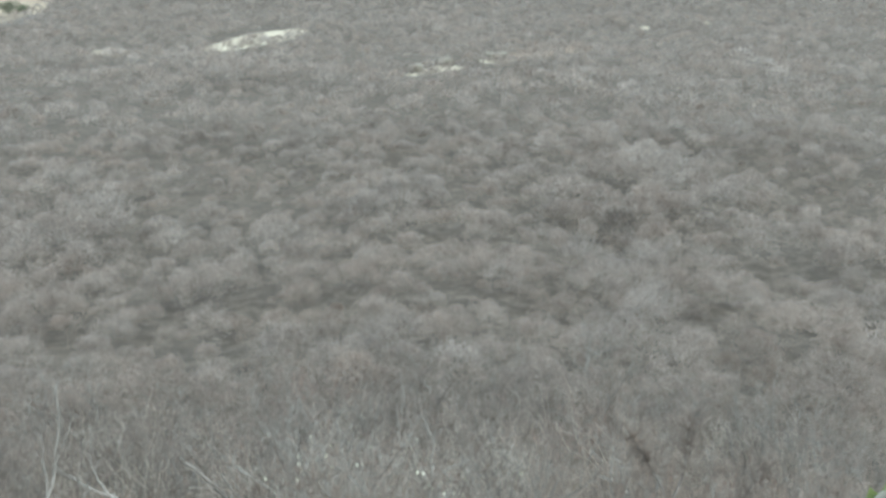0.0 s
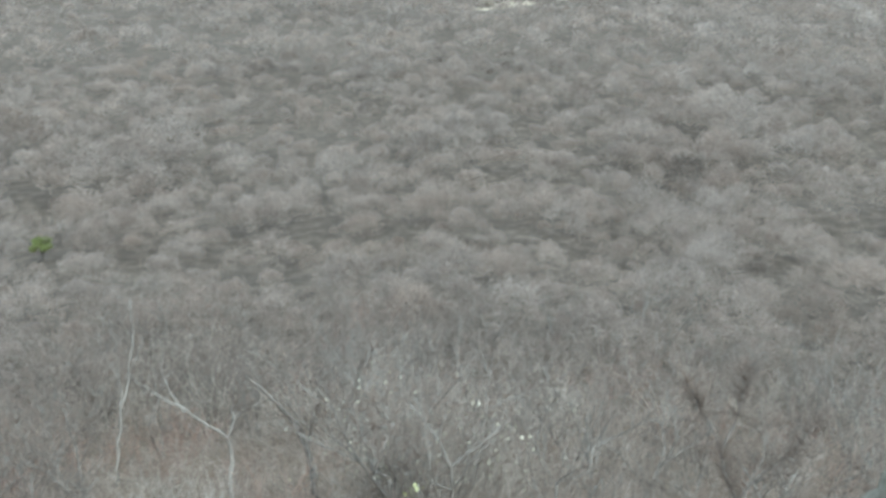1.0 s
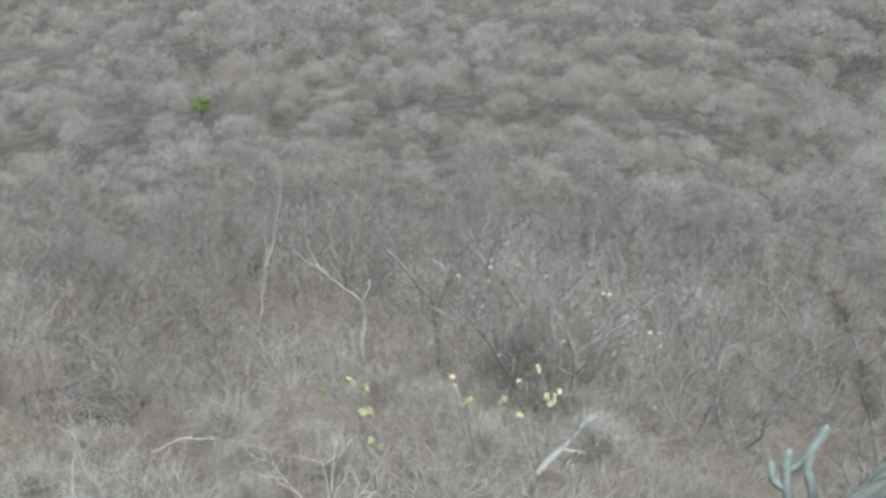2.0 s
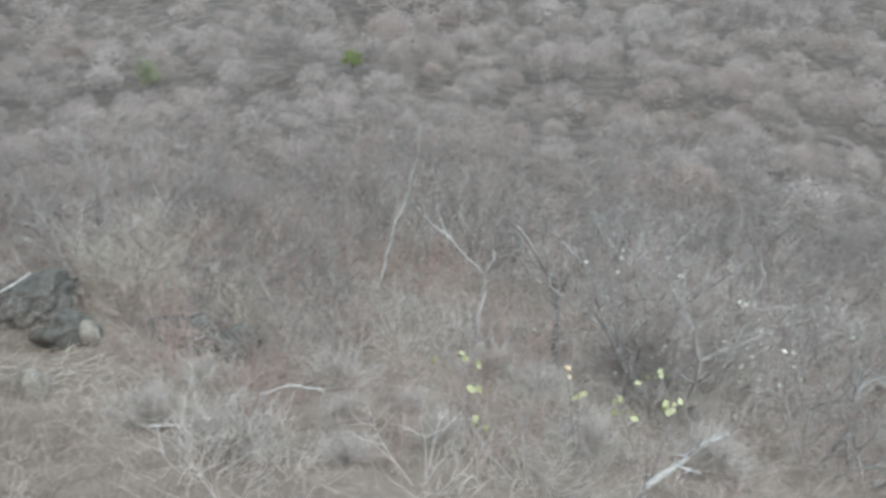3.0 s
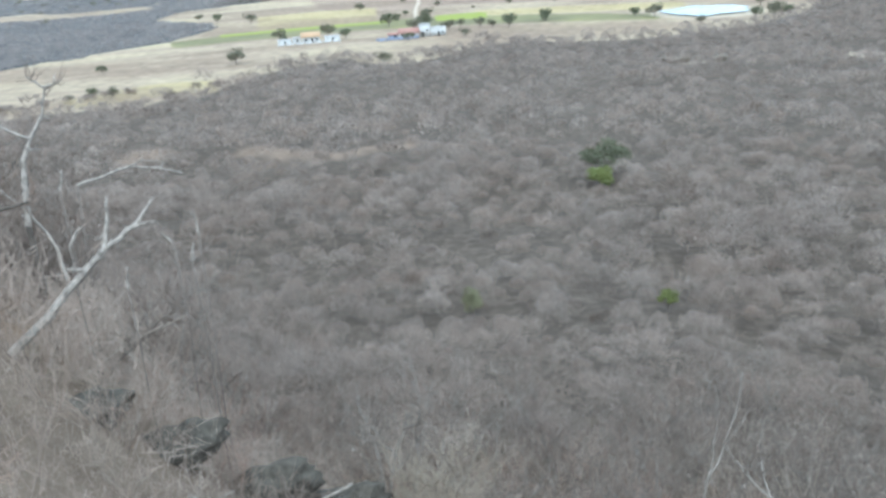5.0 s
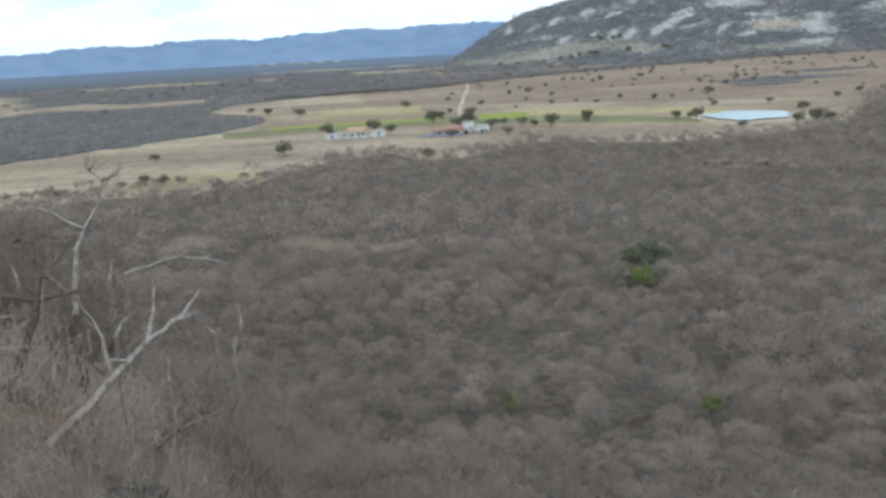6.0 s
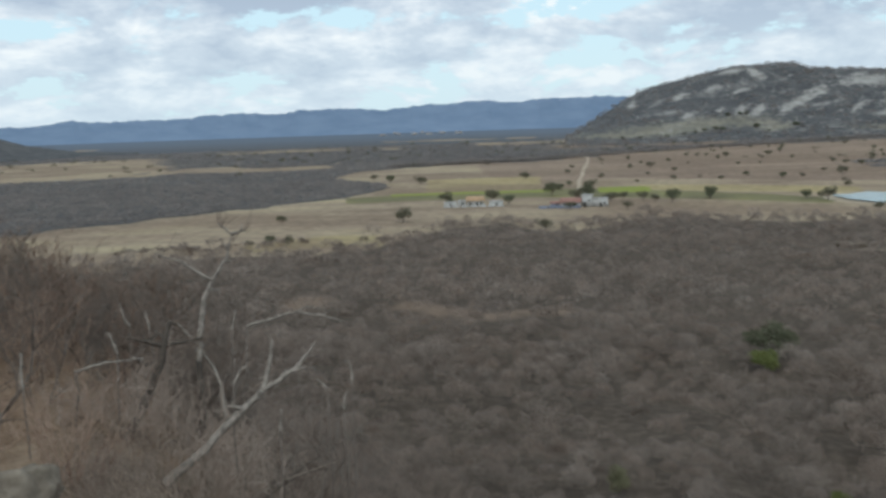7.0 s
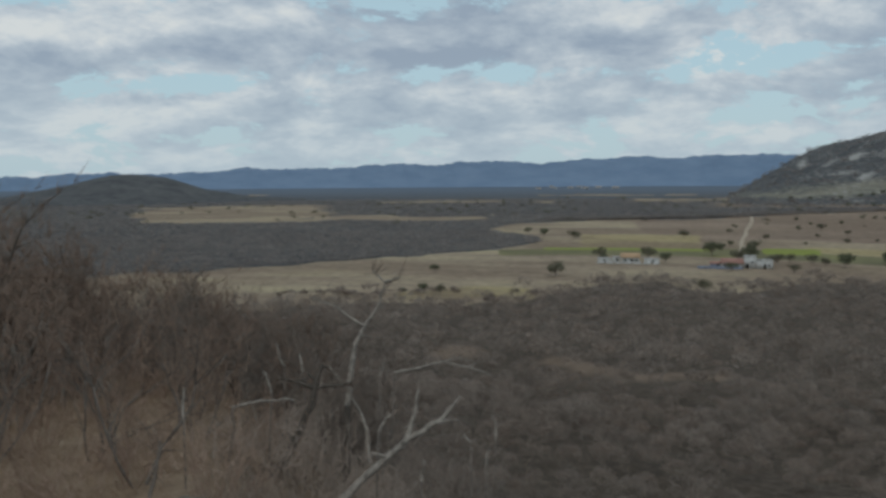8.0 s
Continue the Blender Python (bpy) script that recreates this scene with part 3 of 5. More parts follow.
def make_hill(name, label, crest, dist, depth, base, material, roughness, seed, granite=False, cols=260, rows=60, soft=14, jag=0.0):
    """A hill as a strip of bearings: crest is a list of (bearing, elevation seen from the path)."""
    a = np.linspace(crest[0][0], crest[-1][0], cols)
    rise = np.interp(a, [c[0] for c in crest], [c[1] for c in crest])
    top = 34 + dist * np.tan(np.radians(rise))
    for _ in range(soft):
        top[1:-1] = (top[:-2] + 2 * top[1:-1] + top[2:]) / 4
    top = top + dist * jag * (0.6 * np.maximum(wave(a, a * 0, 1.9, seed + 8), -0.2) + 0.5 * wave(a, a * 0, 0.7, seed + 9) + 0.35 * wave(a, a * 0, 0.27, seed + 10))
    t = np.linspace(-1, 1, rows)
    T, A = np.meshgrid(t, a, indexing="ij")
    R = dist + T * depth
    form = np.cos(np.clip(np.abs(T), 0, 1) ** 0.95 * np.pi / 2) ** 1.5
    x, y = R * np.sin(np.radians(A)), R * np.cos(np.radians(A))
    rise = np.maximum(top - base, 0.5)[None] * form
    lump = wave(x, y, 160, seed) * 0.5 + wave(x, y, 70, seed + 1) * 0.3 + wave(x, y, 28, seed + 2) * 0.16
    rise = rise * (1 + lump * roughness * (0.08 + 0.92 * np.minimum(1, np.abs(T) * 3))) + wave(x, y, 14, seed + 3) * 1.3 * form
    z = base - 6 + rise + 6 * form
    me = mesh_object(name, np.stack([x, y, z], -1).reshape(-1, 3), grid_faces(rows, cols), material, True)
    E = np.degrees(np.arctan2(z - 34, R))
    stone = np.maximum(np.maximum(patches(A, E, SLABS) * 1.2, -0.7), patches(A, E, DULL) * 1.2 - 0.6) if granite else np.full(A.shape, -1.6)
    grass = patches(A, E, MEADOW) if granite else np.full(A.shape, -1.6)
    ochre = np.clip(patches(A, E, SLABS[10:11]) * 3, 0, 0.8)
    for key, v in (("rock", stone), ("grass", grass), ("ochre", ochre)):
        me.attributes.new(key, "FLOAT", "POINT").data.foreach_set("value", v.astype(np.float32).ravel())
    tagged(new(name, me), label, "hill", kind="structure")
    k = (T < 0.1) & (stone < -0.25) & (grass < -0.2)
    return x[k], y[k], z[k]


M_HILL = hill_material()


# The far range's blue is distance haze put into its base colour.
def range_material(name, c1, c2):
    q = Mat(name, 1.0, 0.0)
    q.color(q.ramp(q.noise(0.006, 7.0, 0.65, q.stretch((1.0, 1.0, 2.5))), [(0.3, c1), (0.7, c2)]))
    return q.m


slope = make_hill("granite_hill", "dark grey scrub hill with pale granite slabs", [(3.0, -1.3), (5.2, 0.12), (6.6, 1.0), (8.6, 1.85), (11.5, 2.48), (13.2, 2.78), (14.4, 2.90), (16.2, 3.02), (16.9, 2.95), (17.6, 2.62), (18.6, 2.55), (20.6, 2.34), (22.6, 2.28), (24.0, 1.98), (24.8, 1.83), (26.2, 1.98), (28.0, 2.35), (33, 3.2), (40, 2.6), (52, 0.5)], 1900, 620, -3, M_HILL, 0.22, 11, True, 640, 130, 4, 0.0007)
k = rng.choice(len(slope[0]), 3200)
j = rng.normal(0, 4, (2, 3200))
thicket("hill_scrub", "dark scrub clinging to the granite hill", rng, slope[0][k] + j[0], slope[1][k] + j[1], [blades(rng, 24, 4.2, 4.6, 2.0, 0.9, 0.05, 3) for _ in range(4)], rng.uniform(0.5, 1.5, 3200), M_TWIG_FAR, 1.0, slope[2][k] - 0.5)
foot = np.degrees(np.arctan2(slope[0], slope[1])), np.degrees(np.arctan2(slope[2] - 34, np.hypot(slope[0], slope[1])))
GREEN = []
for a, e in ((13.0, -0.42), (14.0, -0.45), (14.4, -0.4), (12.2, -0.75), (11.7, -0.9), (11.2, -1.0), (10.2, -1.05), (15.2, -0.7), (15.6, -0.95), (9.4, -1.1), (8.0, -1.2), (17.0, -0.85), (12.8, -1.05), (6.8, -1.2)):
    i = int(np.argmin((foot[0] - a) ** 2 + ((foot[1] - e) * 2) ** 2))
    GREEN.append((float(slope[0][i]), float(slope[1][i]), float(slope[2][i])))
make_hill("scrub_hill", "dark scrub hill beyond the woodland", [(-52, -0.9), (-43, -0.95), (-39.5, -0.2), (-37.2, 0.33), (-35.6, 0.42), (-33.6, 0.15), (-31.5, -0.55), (-28.5, -1.1), (-25, -1.3)], 1900, 420, -8, M_HILL, 0.3, 31)
make_hill("backdrop_range", "long mountain range on the horizon, painted blue for haze", [(-75, 0.2), (-52, 0.35), (-44, 0.32), (-41, 0.28), (-36.8, 0.5), (-33, 0.45), (-30.2, 0.62), (-28.6, 0.78), (-26.0, 0.70), (-22.5, 0.78), (-18.6, 1.0), (-16.5, 0.96), (-13.2, 1.12), (-11.8, 1.06), (-9.0, 1.05), (-6, 1.22), (-3.1, 1.34), (-0.5, 1.22), (2.4, 1.36), (4.6, 1.38), (7, 1.2), (14, 1.0), (30, 0.6), (60, 0.3)], 4450, 420, -10, range_material("haze_painted_range", (0.145, 0.198, 0.285), (0.19, 0.248, 0.34)), 0.25, 51, cols=1100, soft=2, jag=0.0024)


# ---- building blocks for things ----
class Soup:
    """Collects triangles for one mesh."""

    def __init__(self):
        self.v, self.f, self.n = [], [], 0

    def add(self, v, f):
        self.v.append(np.asarray(v, float))
        self.f.append(np.asarray(f, int) + self.n)
        self.n += len(v)

    def tube(self, pts, r0, r1, sides=5):
        """A tapered branch along a line."""
        p = np.asarray(pts, float)
        n = len(p)
        d = np.gradient(p, axis=0)
        d /= np.linalg.norm(d, axis=1)[:, None] + 1e-9
        ref = np.array([0.3, 0.9, 0.2]) if abs(d[0][1]) < 0.8 else np.array([1.0, 0.1, 0.2])
        a = np.cross(d, ref)
        a /= np.linalg.norm(a, axis=1)[:, None] + 1e-9
        b = np.cross(d, a)
        th = np.arange(sides) * 2 * np.pi / sides
        r = np.linspace(r0, r1, n)
        ring = p[:, None] + r[:, None, None] * (a[:, None] * np.cos(th)[None, :, None] + b[:, None] * np.sin(th)[None, :, None])
        q = grid_faces(n, sides, True)
        self.add(ring.reshape(-1, 3), np.concatenate([q[:, [0, 1, 2]], q[:, [0, 2, 3]]]))
        k = self.n - sides
        self.f.append(np.array([[k, k + i, k + i + 1] for i in range(1, sides - 1)]))

    def spike(self, o, e, r):
        """One fine twig: a three-sided point."""
        d = e - o
        a = np.cross(d, (0.37, 0.61, 0.7))
        a *= r / (np.linalg.norm(a) + 1e-9)
        b = np.cross(d, a)
        b *= r / (np.linalg.norm(b) + 1e-9)
        self.add([o + a, o - a * 0.5 + b * 0.87, o - a * 0.5 - b * 0.87, e], [(0, 1, 3), (1, 2, 3), (2, 0, 3)])

    def box(self, x0, y0, z0, x1, y1, z1):
        v = [(x, y, z) for x in (x0, x1) for y in (y0, y1) for z in (z0, z1)]
        q = np.array([(0, 1, 3, 2), (4, 6, 7, 5), (0, 4, 5, 1), (2, 3, 7, 6), (0, 2, 6, 4), (1, 5, 7, 3)])
        self.add(v, np.concatenate([q[:, [0, 1, 2]], q[:, [0, 2, 3]]]))

    def leaves(self, rng, centres, size):
        """Small leaf triangles at the centres, turned at random."""
        c = np.asarray(centres, float)
        a, b = rng.normal(0, 1, c.shape), rng.normal(0, 1, c.shape)
        a /= np.linalg.norm(a, axis=1)[:, None]
        b -= a * np.sum(a * b, 1)[:, None]
        b /= np.linalg.norm(b, axis=1)[:, None]
        s = (size * rng.uniform(0.6, 1.4, len(c)))[:, None]
        v = np.stack([c - a * s * 0.5, c + b * s * 0.45, c + a * s * 0.6, c - b * s * 0.4], 1).reshape(-1, 3)
        i = np.arange(len(c))[:, None] * 4
        self.add(v, np.concatenate([i + [0, 1, 2], i + [0, 2, 3]]))

    def mesh(self, name, material, smooth=False):
        return mesh_object(name, np.concatenate(self.v), np.concatenate(self.f), material, smooth)


def part(name, mesh, parent, label=""):
    ob = new(name, mesh)
    ob.parent = parent
    return tagged(ob, label) if label else ob


def thing(name, at, label, category, group=""):
    ob = new(name)
    ob.empty_display_size = 0.2
    ob.location = at
    return tagged(ob, label, category, group)


def unit(v):
    return v / (np.linalg.norm(v) + 1e-9)


def branch_line(rng, p, d, length, bend, n=4):
    pts = [p]
    for _ in range(n):
        d = unit(d + rng.normal(0, bend, 3) + np.array([0, 0, 0.10]))
        p = p + d * length / n
        pts.append(p)
    return np.array(pts), d


def grow_bare(rng, H, stems, trunk_r, twigs, lean=0.55, loose=0.65, lift=0.25):
    """A leafless thorn tree: several forking stems and a haze of fine twigs. Two soups."""
    wood, fine = Soup(), Soup()
    tips = []
    for s in range(stems):
        th = 2 * np.pi * (s + rng.uniform(0, 0.7)) / stems
        d = unit(np.array([math.cos(th) * lean, math.sin(th) * lean, 1.0]))
        L = H * rng.uniform(0.5, 0.7)
        line, d1 = branch_line(rng, np.array([math.cos(th) * 0.05, math.sin(th) * 0.05, -0.25]), d, L, 0.16, 5)
        r = trunk_r * rng.uniform(0.7, 1.1)
        wood.tube(line, r, r * 0.45, 5)
        for k in range(rng.integers(4, 7)):
            j = rng.integers(2, 6)
            a = rng.uniform(0, 2 * np.pi)
            dd = unit(d1 * 0.7 + np.array([math.cos(a), math.sin(a), rng.uniform(0.1, 0.8)]) * 0.8)
            sub, d2 = branch_line(rng, line[min(j, 5)], dd, H * rng.uniform(0.28, 0.48), 0.2, 4)
            wood.tube(sub, r * 0.42, r * 0.14, 4)
            for m in range(rng.integers(4, 7)):
                a = rng.uniform(0, 2 * np.pi)
                dd = unit(d2 * 0.7 + np.array([math.cos(a), math.sin(a), rng.uniform(-0.1, 0.8)]) * 0.8)
                t, d3 = branch_line(rng, sub[rng.integers(1, 5)], dd, H * rng.uniform(0.10, 0.24), 0.25, 2)
                wood.spike(t[0], t[-1], r * 0.2)
                tips.append((t, d3))
    per = max(1, twigs // len(tips))
    for t, d3 in tips:
        for _ in range(per):
            o = t[rng.integers(0, 3)] + rng.normal(0, 0.01, 3)
            d = unit(d3 + rng.normal(0, loose, 3) + np.array([0, 0, lift]))
            e = o + d * rng.uniform(0.12, 0.55) * H / 3.5
            fine.spike(o, e, 0.009)
    return wood, fine


def skeleton_tree(rng, name, label, lines, radius, material, root=None, twigs=40, fine_mat=None, category="tree", slim=False):
    """A dead tree or branch along given limbs; the first limb is the stem, set on the ground."""
    base = np.array(lines[0][0], float)
    if root:
        g = np.array([*root, float(height(*root)) - 0.2])
    org = g if root else base
    ob = thing(name, org, label, category)
    wood, fine = Soup(), Soup()
    for k, line in enumerate(lines):
        p = np.array(line, float) - org
        q = [p[0]]
        for a, b in zip(p, p[1:]):
            q += [a * (1 - u) + b * u + rng.normal(0, 0.022, 3) * np.linalg.norm(b - a) for u in (0.25, 0.5, 0.75)] + [b]
        r = radius if k == 0 else radius * 0.62
        wood.tube(q, r, r * (0.6 if k == 0 else 0.3), 6)
        for _ in range(3):
            i = rng.integers(1, len(q))
            wood.tube([q[i], q[i] + rng.normal(0, 1.0, 3) * r * 1.8], r * 0.45, r * 0.2, 5)
        for _ in range(twigs // len(lines)):
            i = rng.integers(len(q) // 2, len(q))
            d = unit(0.6 * unit(p[-1] - p[0]) + rng.normal(0, 0.8, 3))
            e, _d = branch_line(rng, q[i], d, rng.uniform(0.15, 0.6), 0.3, 2)
            fine.tube(e, 0.008, 0.003, 3)
    if root:
        q = Soup()
        q.tube([(0, 0, 0), (base - g) * 0.35 + rng.normal(0, 0.05, 3), (base - g) * 0.7 + rng.normal(0, 0.04, 3), base - g], radius * (0.5 if slim else 1.1), radius * (0.45 if slim else 0.95), 6)
        part("stem", q.mesh("stem", M_BARK if slim else M_DARK, True), ob, "dark weathered lower stem")
    part("trunk", wood.mesh("trunk", material, True), ob)
    if twigs:
        tagged(part("crown", fine.mesh("crown", fine_mat or M_TWIG_NEAR), ob), kind="stuff")
    return ob


def in_front(X, Y, spots, wide):
    """Which points stand on the line of sight from the path to one of the spots."""
    hit = np.zeros(len(X), bool)
    for x, y in spots:
        d = math.hypot(x, y)
        along, across = (X * x + Y * y) / d, np.abs(X * y - Y * x) / d
        hit |= (along > 0) & (along < d + 0.4) & (across < wide)
    return hit


# ---- bare trees on the near slope ----
rng = np.random.default_rng(21)
kinds = []
for i in range(12):
    H = 2.6 + 0.16 * i
    wood, fine = grow_bare(rng, H, 2 + i % 3, 0.035 + 0.003 * (i % 5), 520, 0.35 + 0.05 * (i % 4))
    kinds.append((wood.mesh("trunk", M_BARK if i >= 9 else M_GREY, True), fine.mesh("crown", M_TWIG_BROWN if i >= 9 else M_TWIG_NEAR)))
X, Y = scatter(rng, -62, 98, 5.0, 31, 2.4)
r, a = np.hypot(X, Y), np.degrees(np.arctan2(X, Y))
clear = ((r < 12.5) & (a > -16) & (a < 8)) | ((r < 7.5) & (a > 0)) | ((r < 9) & (a < -20)) | ((a < -17) & (a > -38) & (r < 16) & (rng.uniform(0, 1, len(X)) < 0.75)) | ((a < -4) & (a > -32) & (r < 24) & (rng.uniform(0, 1, len(X)) < 0.45))
X, Y = X[~clear], Y[~clear]
MARKED = [(6.3, 10.2), (5.6, 11.8), (7.8, 10.0), (6.9, 15.3), (9.7, 7.0), (10.3, 2.8), (-0.5, 10.2), (-0.8, 11.4), (-2.2, 11.0), (1.4, 10.6), (3.6, 4.1), (4.3, 3.7), (-5.5, 13.5), (-6.2, 12.3), (-4.4, 11.3), (-5.2, 18.8)]
k = in_front(X, Y, MARKED, 0.9)
X, Y = X[~k], Y[~k]
order = np.argsort(np.hypot(X, Y))[:180]
for i in order:
    x, y = X[i], Y[i]
    near = math.degrees(math.atan2(x, y)) < -15
    wood, fine = kinds[rng.integers(9, 12) if math.degrees(math.atan2(x, y)) < -25 + rng.normal(0, 2) else rng.integers(0, 9)]
    s = rng.uniform(0.72, 1.12)
    if near:
        bearing, dist = math.degrees(math.atan2(x, y)), math.hypot(x, y)
        roof = 34 + dist * math.tan(radians(np.interp(bearing, [-62, -45, -39, -33, -27, -20, -15], [0.5, -1.0, -4.0, -6.6, -8.5, -10.5, -14]) + rng.normal(-0.6, 0.8)))
        s = max(0.25, min(1.25, (roof - float(height(x, y))) / max(v.co.z for v in fine.vertices)))
    tree = thing("bare_tree", (x, y, float(height(x, y))), "leafless brown thorn tree on the grassy shoulder" if near else "leafless grey thorn tree with fine twigs on the slope", "tree", "bare trees on the slope")
    tree.rotation_euler = (rng.normal(0, 0.07), rng.normal(0, 0.07), rng.uniform(0, 6.28))
    tree.scale = (s, s, s)
    part("trunk", wood, tree)
    part("crown", fine, tree)
# thick brown thorn trees on the shoulder, as a haze of upright twigs
brown = []
for i in range(4):
    wood, fine = grow_bare(rng, 2.7 + 0.2 * i, 3 + i % 2, 0.036, 900, 0.30, 0.45, 0.7)
    brown.append((wood.mesh("trunk", M_DARK, True), fine.mesh("crown", M_TWIG_BROWN)))
    wood, fine = grow_bare(rng, 2.7 + 0.2 * i, 3 + i % 2, 0.022, 900, 0.45, 0.6, 0.5)
    brown.append((wood.mesh("trunk", M_GREY, True), fine.mesh("crown", M_TWIG_NEAR)))
X, Y = scatter(rng, -64, -8, 10.5, 31, 1.8)
for x, y in zip(X, Y):
    bearing, dist = math.degrees(math.atan2(x, y)), math.hypot(x, y)
    front = np.interp(bearing, [-64, -45, -36, -27, -18, -8], [22, 20.5, 17, 15, 16, 20])
    if dist < front + rng.normal(0, 0.8) or bearing > -22 + rng.normal(0, 2) or in_front(np.array([x]), np.array([y]), MARKED[-4:], 0.7)[0]:
        continue
    roof = 34 + dist * math.tan(radians(np.interp(bearing, [-64, -45, -41, -36, -30, -24, -16, -8], [0.4, -0.9, -2.2, -4.8, -6.8, -8.8, -11.5, -15.0]) + rng.normal(-0.45, 0.45)))
    wood, fine = brown[2 * rng.integers(0, 4) + (bearing > -25 + rng.normal(0, 2) or rng.uniform() < 0.35)]
    s = (roof - float(height(x, y))) / 3.2
    if s < 0.22:
        continue
    s = min(s, 1.6)
    tree = thing("bare_tree", (x, y, float(height(x, y))), "dense leafless brown thorn tree on the grassy shoulder", "tree", "bare trees on the slope")
    tree.rotation_euler, tree.scale = (rng.normal(0, 0.06), rng.normal(0, 0.06), rng.uniform(0, 6.28)), (s, s, s)
    part("trunk", wood, tree)
    part("crown", fine, tree)
for x, y, k, s in ((9.9, 2.3, 7, 1.0), (6.9, 5.9, 8, 0.85), (7.6, 6.1, 5, 0.8), (2.3, 12.5, 4, 0.8)):
    tree = thing("bare_tree", (x, y, float(height(x, y))), "twiggy leafless thorn tree close below the path", "tree", "bare trees on the slope")
    tree.rotation_euler, tree.scale = (0, 0, rng.uniform(0, 6.28)), (s, s, s)
    part("trunk", kinds[k][0], tree)
    part("crown", kinds[k][1], tree)

# a haze of grey-brown thicket where the shoulder drops to the slope
X, Y = scatter(rng, -27, 6, 10.5, 29, 1.5)
k = (np.hypot(X + 0.6, Y - 10.3) > 1.6) & (np.hypot(X, Y) > np.interp(np.degrees(np.arctan2(X, Y)), [-27, -16, 6], [13, 11.5, 14]))
X, Y = X[k], Y[k]
thicket("thorn_thicket", "tangled grey-brown leafless thicket on the slope", rng, X, Y, [blades(rng, 330, 1.0, 1.1 + 0.15 * i, 0.55, 0.011, 0.0, 4, 0.7, 0.6) for i in range(6)], rng.uniform(0.6, 1.3, len(X)), M_TWIG_NEAR)

for r0, r1, gap, n, width in ((25, 42, 1.45, 210, 0.017), (42, 80, 2.1, 230, 0.027)):
    X, Y = scatter(rng, -42, 31, r0, r1, gap)
    k = np.hypot(X, Y) < haze_edge(np.degrees(np.arctan2(X, Y))) + rng.normal(0, 2.5, len(X))
    X, Y = X[k], Y[k]
    thicket("thorn_thicket", "haze of thin upright leafless twigs on the slope", rng, X, Y, [blades(rng, n, 0.75 * gap, 0.9 * gap + 0.25 * i, 0.45 * gap, width, -0.2, 5, 0.75, 0.6) for i in range(6)], rng.uniform(0.65, 1.3, len(X)), M_TWIG, spread=0.14)

# low brush, dry grass and fallen sticks between them
def brown_side(X, Y):
    """Where the brown grass and brush of the shoulder begin."""
    return np.degrees(np.arctan2(X, Y)) < -24 - 9 * sstep(15, 9, np.hypot(X, Y)) + 5 * wave(X, Y, 3.0, 41)


def off_earth(X, Y):
    return (np.hypot((X + 0.8) / 0.85, (Y - 9.0) / 1.15) > 1) & (np.hypot((X + 4.9) / 0.4, (Y - 6.8) / 0.4) > 1)


def twigs(rng, o, d, length, r, bend=0.22, lift=0.10):
    """Bent three-sided twigs from the points o along d: vertices and triangles."""
    n = len(o)
    mid = o + d * (length * 0.5)[:, None]
    e = d + rng.normal(0, bend, (n, 3)) + np.array([0, 0, lift])
    e /= np.linalg.norm(e, axis=1)[:, None]
    tip = mid + e * (length * 0.5)[:, None]
    a = np.cross(d, rng.normal(0, 1, (n, 3)))
    a /= np.linalg.norm(a, axis=1)[:, None] + 1e-9
    b = np.cross(d, a)
    rings = []
    for c, k in ((o, 1.0), (mid, 0.7)):
        for th in (0.0, 2.094, 4.189):
            rings.append(c + (a * math.cos(th) + b * math.sin(th)) * (r * k)[:, None])
    v = np.stack([*rings, tip], 1).reshape(-1, 3)
    f = np.array([(0, 1, 4), (0, 4, 3), (1, 2, 5), (1, 5, 4), (2, 0, 3), (2, 3, 5), (3, 4, 6), (4, 5, 6), (5, 3, 6)])
    return v, (f[None] + (np.arange(n) * 7)[:, None, None]).reshape(-1, 3), mid, e


def twig_bush(rng, stems, R, H, r, sides=4, fine=2):
    """A leafless bush: stems from one root that fork twice into fine twigs."""
    th, u = rng.uniform(0, 2 * np.pi, stems), rng.uniform(0.1, 1.0, stems) ** 0.8
    d = np.stack([np.cos(th) * u * R, np.sin(th) * u * R, H * (1.05 - 0.4 * u) * rng.uniform(0.7, 1.2, stems)], -1)
    L = np.linalg.norm(d, axis=1)
    d /= L[:, None]
    o = np.stack([np.cos(th) * 0.08 * R, np.sin(th) * 0.08 * R, np.full(stems, -0.08)], -1)
    out = [twigs(rng, o, d, L, np.full(stems, r))]
    for count, long, thin in ((sides, 0.55, 0.6), (fine, 0.30, 0.42)):
        v, f, mid, e = out[-1]
        k = np.repeat(np.arange(len(mid)), count)
        span = np.linalg.norm(v.reshape(-1, 7, 3)[:, 6] - mid, axis=1)[k]
        o = mid[k] + e[k] * (span * rng.uniform(-0.5, 0.85, len(k)))[:, None]
        d = e[k] * 0.8 + rng.normal(0, 0.55, (len(k), 3)) + np.array([0, 0, 0.15])
        d /= np.linalg.norm(d, axis=1)[:, None]
        out.append(twigs(rng, o, d, L.mean() * long * rng.uniform(0.6, 1.3, len(k)), np.full(len(k), r * thin), 0.3))
    base = np.cumsum([0] + [len(q[0]) for q in out])
    return np.concatenate([q[0] for q in out]), np.concatenate([q[1] + b for q, b in zip(out, base)])


